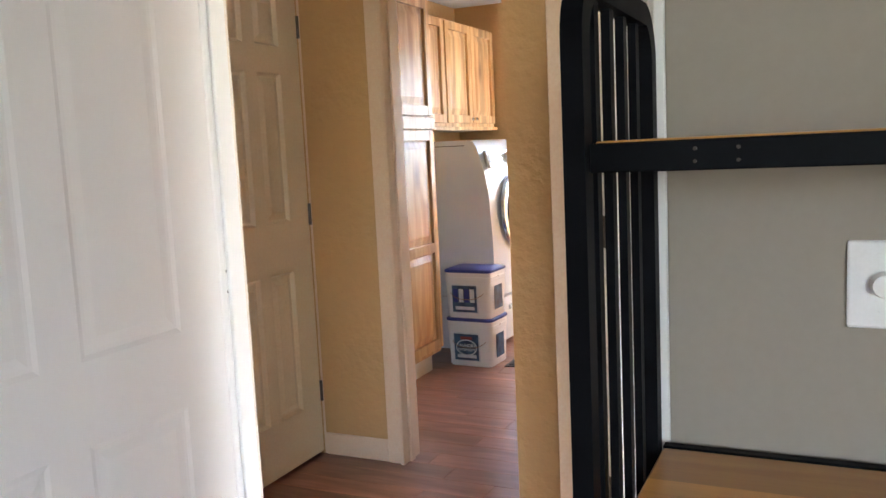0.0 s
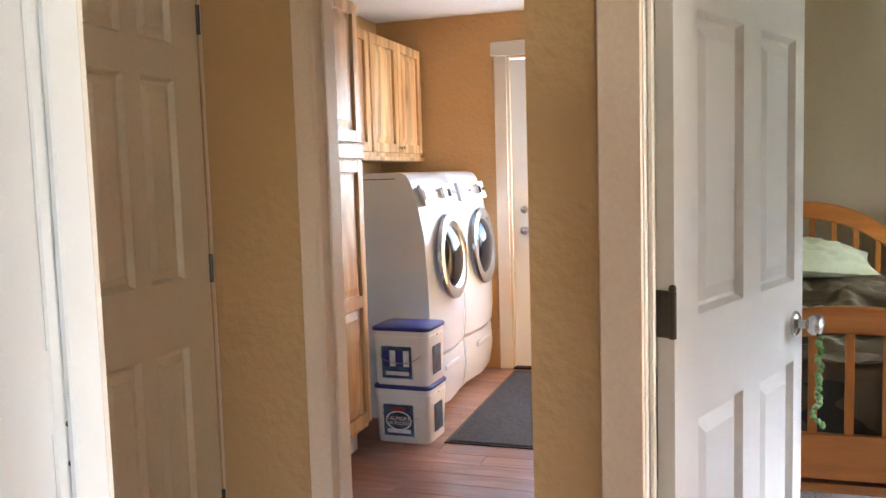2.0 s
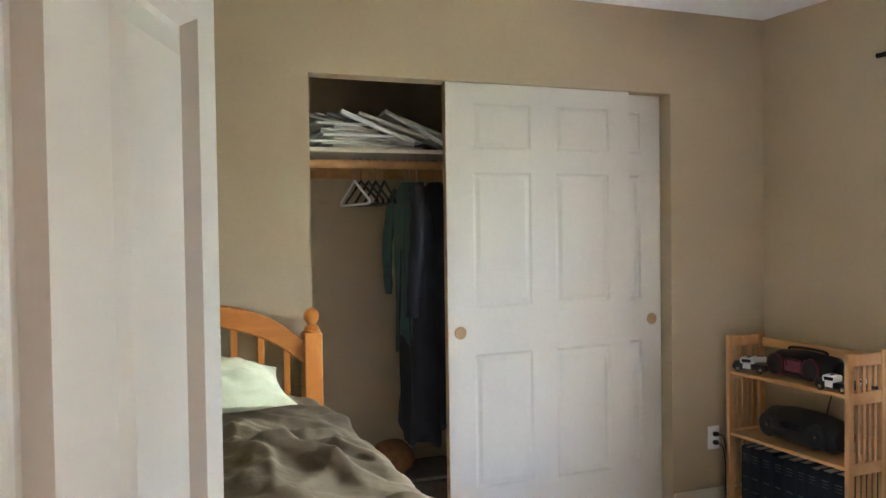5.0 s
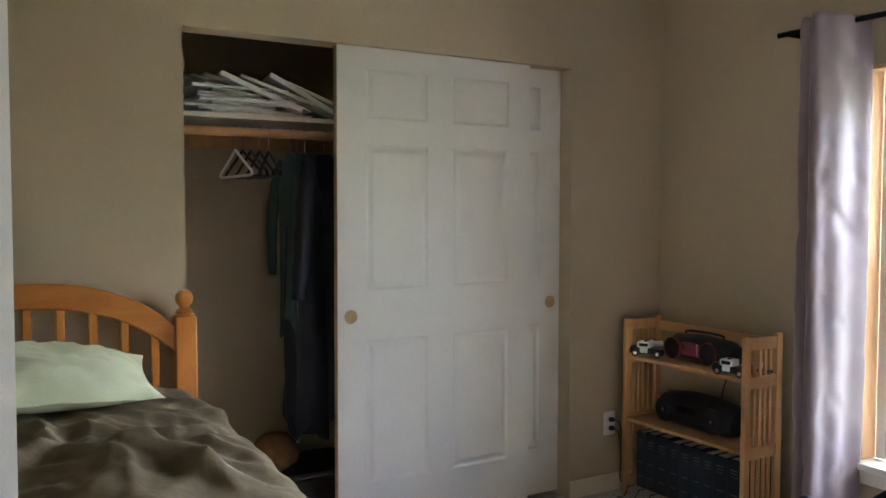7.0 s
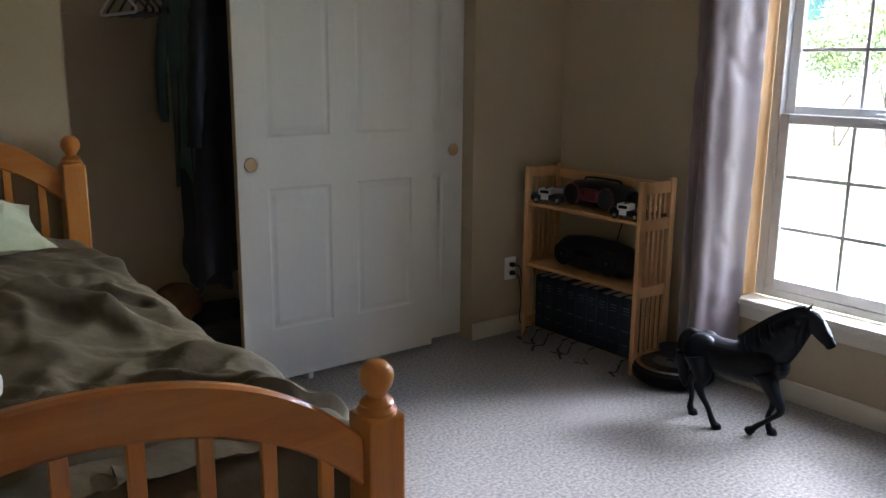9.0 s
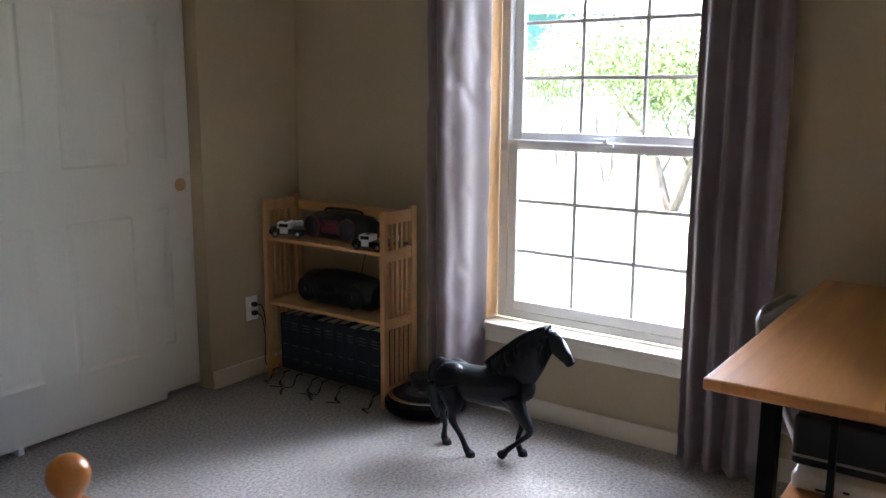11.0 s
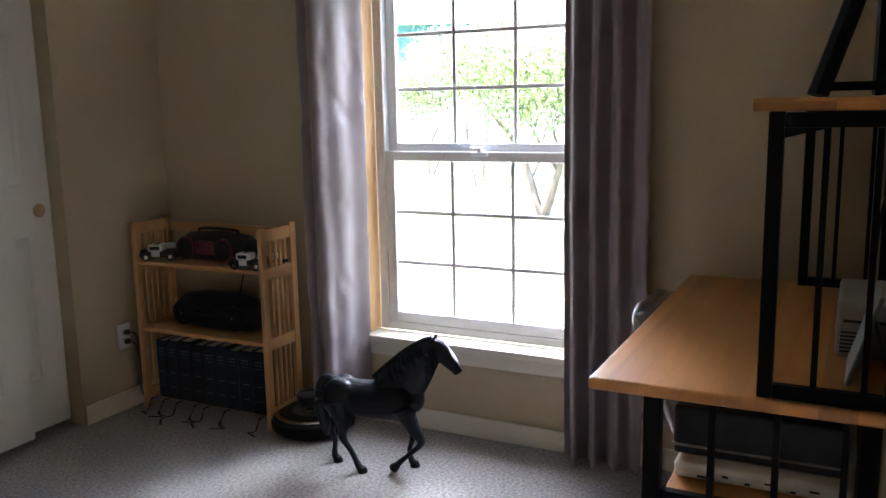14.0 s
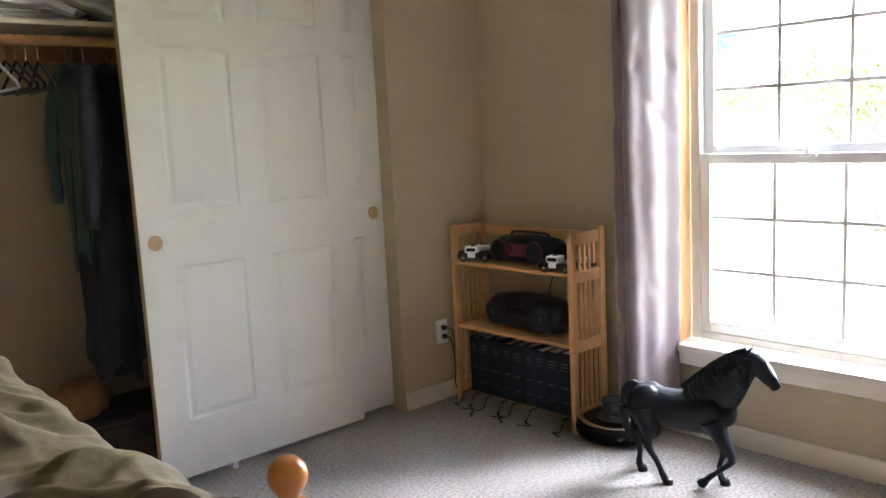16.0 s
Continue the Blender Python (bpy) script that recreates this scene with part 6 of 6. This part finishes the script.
    part("side_label", box(0.1475, 0.1495, -0.06, 0.05, 0.05, 0.19, 0.0006), LABEL_BLUE, b, "dark blue printed label")
    part("bail_handle", tube(bend([(-0.15, 0.0, 0.245), (-0.10, -0.128, 0.145), (0.0, -0.134, 0.115), (0.10, -0.128, 0.145), (0.152, 0.0, 0.245)], 6), 0.0022, n=6), CHROME, b, "thin wire handle")
    return b


bucket(0.0, "square white detergent bucket with blue lid and dark label", True)
bucket(0.290, "square white bucket with blue lid, stacked on another", False)

rug = thing("floor_mat", (-1.44, 4.66, 0), "charcoal ribbed rubber-backed mat on the laundry floor", "mat")
part("mat_top", box(0.02, 0.84, 0.02, 1.50, 0.002, 0.012, 0.004), MAT, rug)
part("rubber_edge", box(0.0, 0.86, 0.0, 1.52, 0.0, 0.006, 0.002), BLACK_PLASTIC, rug)

od = thing("door_4", (-1.445, 6.30, 0), "white outer door with an unseen added pane, closed", "door", kind="structure")
bm = box(0.0, 0.16, 0, 0.04, 0.012, 2.055)
box(0.71, 0.87, 0, 0.04, 0.012, 2.055, 0, bm)
box(0.16, 0.71, 0, 0.04, 0.012, 0.95, 0, bm)
box(0.16, 0.71, 0, 0.04, 1.95, 2.055, 0, bm)
part("leaf", bm, DOOR_WHITE, od)
# Pane is unseen, added as the source of the laundry's daylight.
gl = part("pane", box(0.155, 0.715, 0.017, 0.022, 0.945, 1.955), GLASS, od)
gl.visible_shadow = False
part("threshold", box(-0.01, 0.88, -0.06, 0.05, 0.0, 0.011, 0.002), BLACK_METAL, od, "dark metal threshold")
for z, r in ((0.93, 0.03), (1.07, 0.027)):
    m = Matrix.Translation((0.075, 0.0, z)) @ Matrix.Rotation(radians(90), 4, "X")
    part("rosette", lathe([(0.001, 0), (r, 0), (r * 0.9, 0.012), (0.001, 0.014)], n=20, m=m), CHROME, od, smooth=True)
part("lever_handle", tube([(0.075, -0.012, 0.93), (0.075, -0.045, 0.93), (0.10, -0.05, 0.93), (0.18, -0.05, 0.928)], [0.010, 0.010, 0.009, 0.008], n=10), CHROME, od, "satin nickel lever", True)
bm = box(-1.545, -1.462, 6.252, 6.269, 0, 2.075, 0.003)
box(-1.565, -0.502, 6.248, 6.269, 2.077, 2.17, 0.003, bm)
board("casing_outer_door", bm, "white painted flat casing round the outer door")
bm = box(-1.4615, -1.4465, 6.270, 6.36, 0, 2.07)
board("jamb_outer_door", bm, "white painted jamb of the outer door")
bk = thing("boot", (-1.70, 3.79, 0), "small white and black boot leaning behind the jamb", "boot")
part("upper", box(-0.005, 0.035, 0.0, 0.09, 0.03, 0.14, 0.012, segments=2), WHITE_PLASTIC, bk, smooth=True)
part("sole", box(-0.01, 0.045, -0.01, 0.11, 0.0, 0.03, 0.008, segments=2), BLACK_PLASTIC, bk, smooth=True)

# ---- outdoors ----
ground = setting("ground", box(3.265, 400, -300, 300, -0.75, -0.55), GRASS, "bright sunlit lawn", "ground")


def tree(at, height, spread, leaf_material, seed, label, leaves, low, girth=0.032):
    t = thing("tree", at, label, "tree", "garden trees")
    rg = random.Random(seed)
    bm = bmesh.new()
    tips = []

    def grow(p, d, length, r, level):
        pts, rad = [p], [r]
        for k in range(4):
            d = (d + Vector((rg.uniform(-.22, .22), rg.uniform(-.22, .22), rg.uniform(-.05, .16)))).normalized()
            pts.append(pts[-1] + d * length / 4)
            rad.append(r * (1 - 0.13 * (k + 1)))
        tube(pts, rad, bm, 8)
        if level >= 2:
            tips.extend(pts[1:])
        if level < 4:
            for k in range(3 if level else 2):
                a = rg.uniform(0, 6.28)
                out = Vector((math.cos(a), math.sin(a), rg.uniform(0.15, 0.75))).normalized()
                grow(pts[-1 - (k % 2)], (d * 0.75 + out * 0.85).normalized(), length * rg.uniform(0.62, 0.82), rad[-1] * 0.75, level + 1)
    grow(Vector((0, 0, 0)), Vector((0.10, 0.25, 1)).normalized(), height * 0.30, height * girth, 0)
    grow(Vector((0.05, -0.08, 0)), Vector((0.0, -0.28, 1)).normalized(), height * 0.27, height * girth * 0.8, 0)
    part("trunk", bm, BARK, t, smooth=True)
    leafy = rg.sample(tips, int(len(tips) * 0.6))
    verts, faces = [], []
    for k in range(leaves):
        c = rg.choice(leafy) + Vector((rg.gauss(0, .11), rg.gauss(0, .11), rg.gauss(0, .08))) * spread
        if c.z < low + rg.uniform(-0.5, 0.3):
            continue
        s = rg.uniform(0.022, 0.046)
        q = Euler((rg.uniform(0, 6.28), rg.uniform(0, 6.28), rg.uniform(0, 6.28))).to_matrix()
        i = len(verts)
        verts += [tuple(c + q @ Vector(v) * s) for v in ((-1, 0, 0), (0, -0.55, 0.12), (1.1, 0, 0), (0, 0.55, 0.12))]
        faces.append((i, i + 1, i + 2, i + 3))
    me = bpy.data.meshes.new("crown")
    me.from_pydata(verts, [], faces)
    me.materials.append(leaf_material)
    ob = new("crown", me)
    ob.parent = t
    return t


tree((13.4, 7.45, -0.55), 4.0, 3.4, LEAF, 5, "leafy green garden tree with a forked trunk", 12000, 0.6)
tree((20.5, 13.2, -0.55), 4.6, 3.4, LEAF, 9, "leafy green garden tree with thin branches", 17000, -0.3, 0.012)
tree((17.4, 10.4, -0.55), 5.0, 2.0, BLOSSOM, 19, "white blossoming garden tree", 8000, 0.2, 0.010)
tree((19.5, 10.0, -0.55), 5.4, 1.6, BLOSSOM, 14, "white blossoming garden tree", 8000, 0.2, 0.010)

barn = thing("barn", (33, 17.5, -0.55), "teal boarded barn with a pale roof beyond the trees", "barn", rz=-64)
# Overexposed lawn and blossom put into this wall's white colour.
part("wall", box(-9, 9, 0, 8, 0, 3.7), VINYL, barn, "lower wall whitened for overexposed blossom")
part("upper_wall", box(-9, 9, 0, 8, 3.702, 5.2), TEAL_SIDING, barn, "teal boarded upper wall")
for k in range(45):
    part("batten", box(-9 + 0.4 * k, -8.94 + 0.4 * k, -0.03, -0.001, 3.702, 5.2), TEAL_SIDING, barn)
bm = bmesh.new()
vs = [bm.verts.new(v) for v in ((-9.4, -0.5, 5.2), (9.4, -0.5, 5.2), (9.4, 8.5, 5.2), (-9.4, 8.5, 5.2), (-9.4, 4, 6.9), (9.4, 4, 6.9))]
for f in ((0, 1, 5, 4), (3, 2, 5, 4), (0, 3, 4), (1, 2, 5), (0, 1, 2, 3)):
    bm.faces.new([vs[i] for i in f])
part("roof", bm, VINYL, barn)

# ---- laminate planks, laid along the hall ----
def plank_floor(parent, x0, x1, y0, y1, seed, width=0.125, length=1.2):
    rg = random.Random(seed)
    y, meshes = y0, {}
    while y < y1 - 0.005:
        w = min(width, y1 - y)
        x = x0 - rg.uniform(0, length)
        while x < x1:
            a, b = max(x, x0), min(x + length, x1)
            if b - a > 0.03:
                key = (round(b - a, 2), round(w, 3))
                if key not in meshes:
                    bm = box(0, b - a - 0.0015, 0, w - 0.0015, -0.0075, 0.0, 0.0012)
                    me = bpy.data.meshes.new("plank")
                    bm.to_mesh(me)
                    bm.free()
                    me.materials.append(LAMINATE)
                    meshes[key] = me
                ob = new("plank", meshes[key])
                ob.parent = parent
                ob.location = (a, y, 0)
            x += length
        y += w


for name, x0, x1, y0, y1, seed, lab in (("floor_hall", -1.688, 2.5, 1.0, 2.398, 3, "dark walnut laminate planks in the hall"), ("floor_study", -2.3, 4.58, -4.98, 0.998, 9, "dark walnut laminate planks in the study"), ("floor_laundry", -2.37, -0.505, 2.4, 6.26, 5, "dark walnut laminate planks in the laundry")):
    f = tagged(new(name), lab, "floor", kind="structure")
    plank_floor(f, x0, x1, y0, y1, seed)
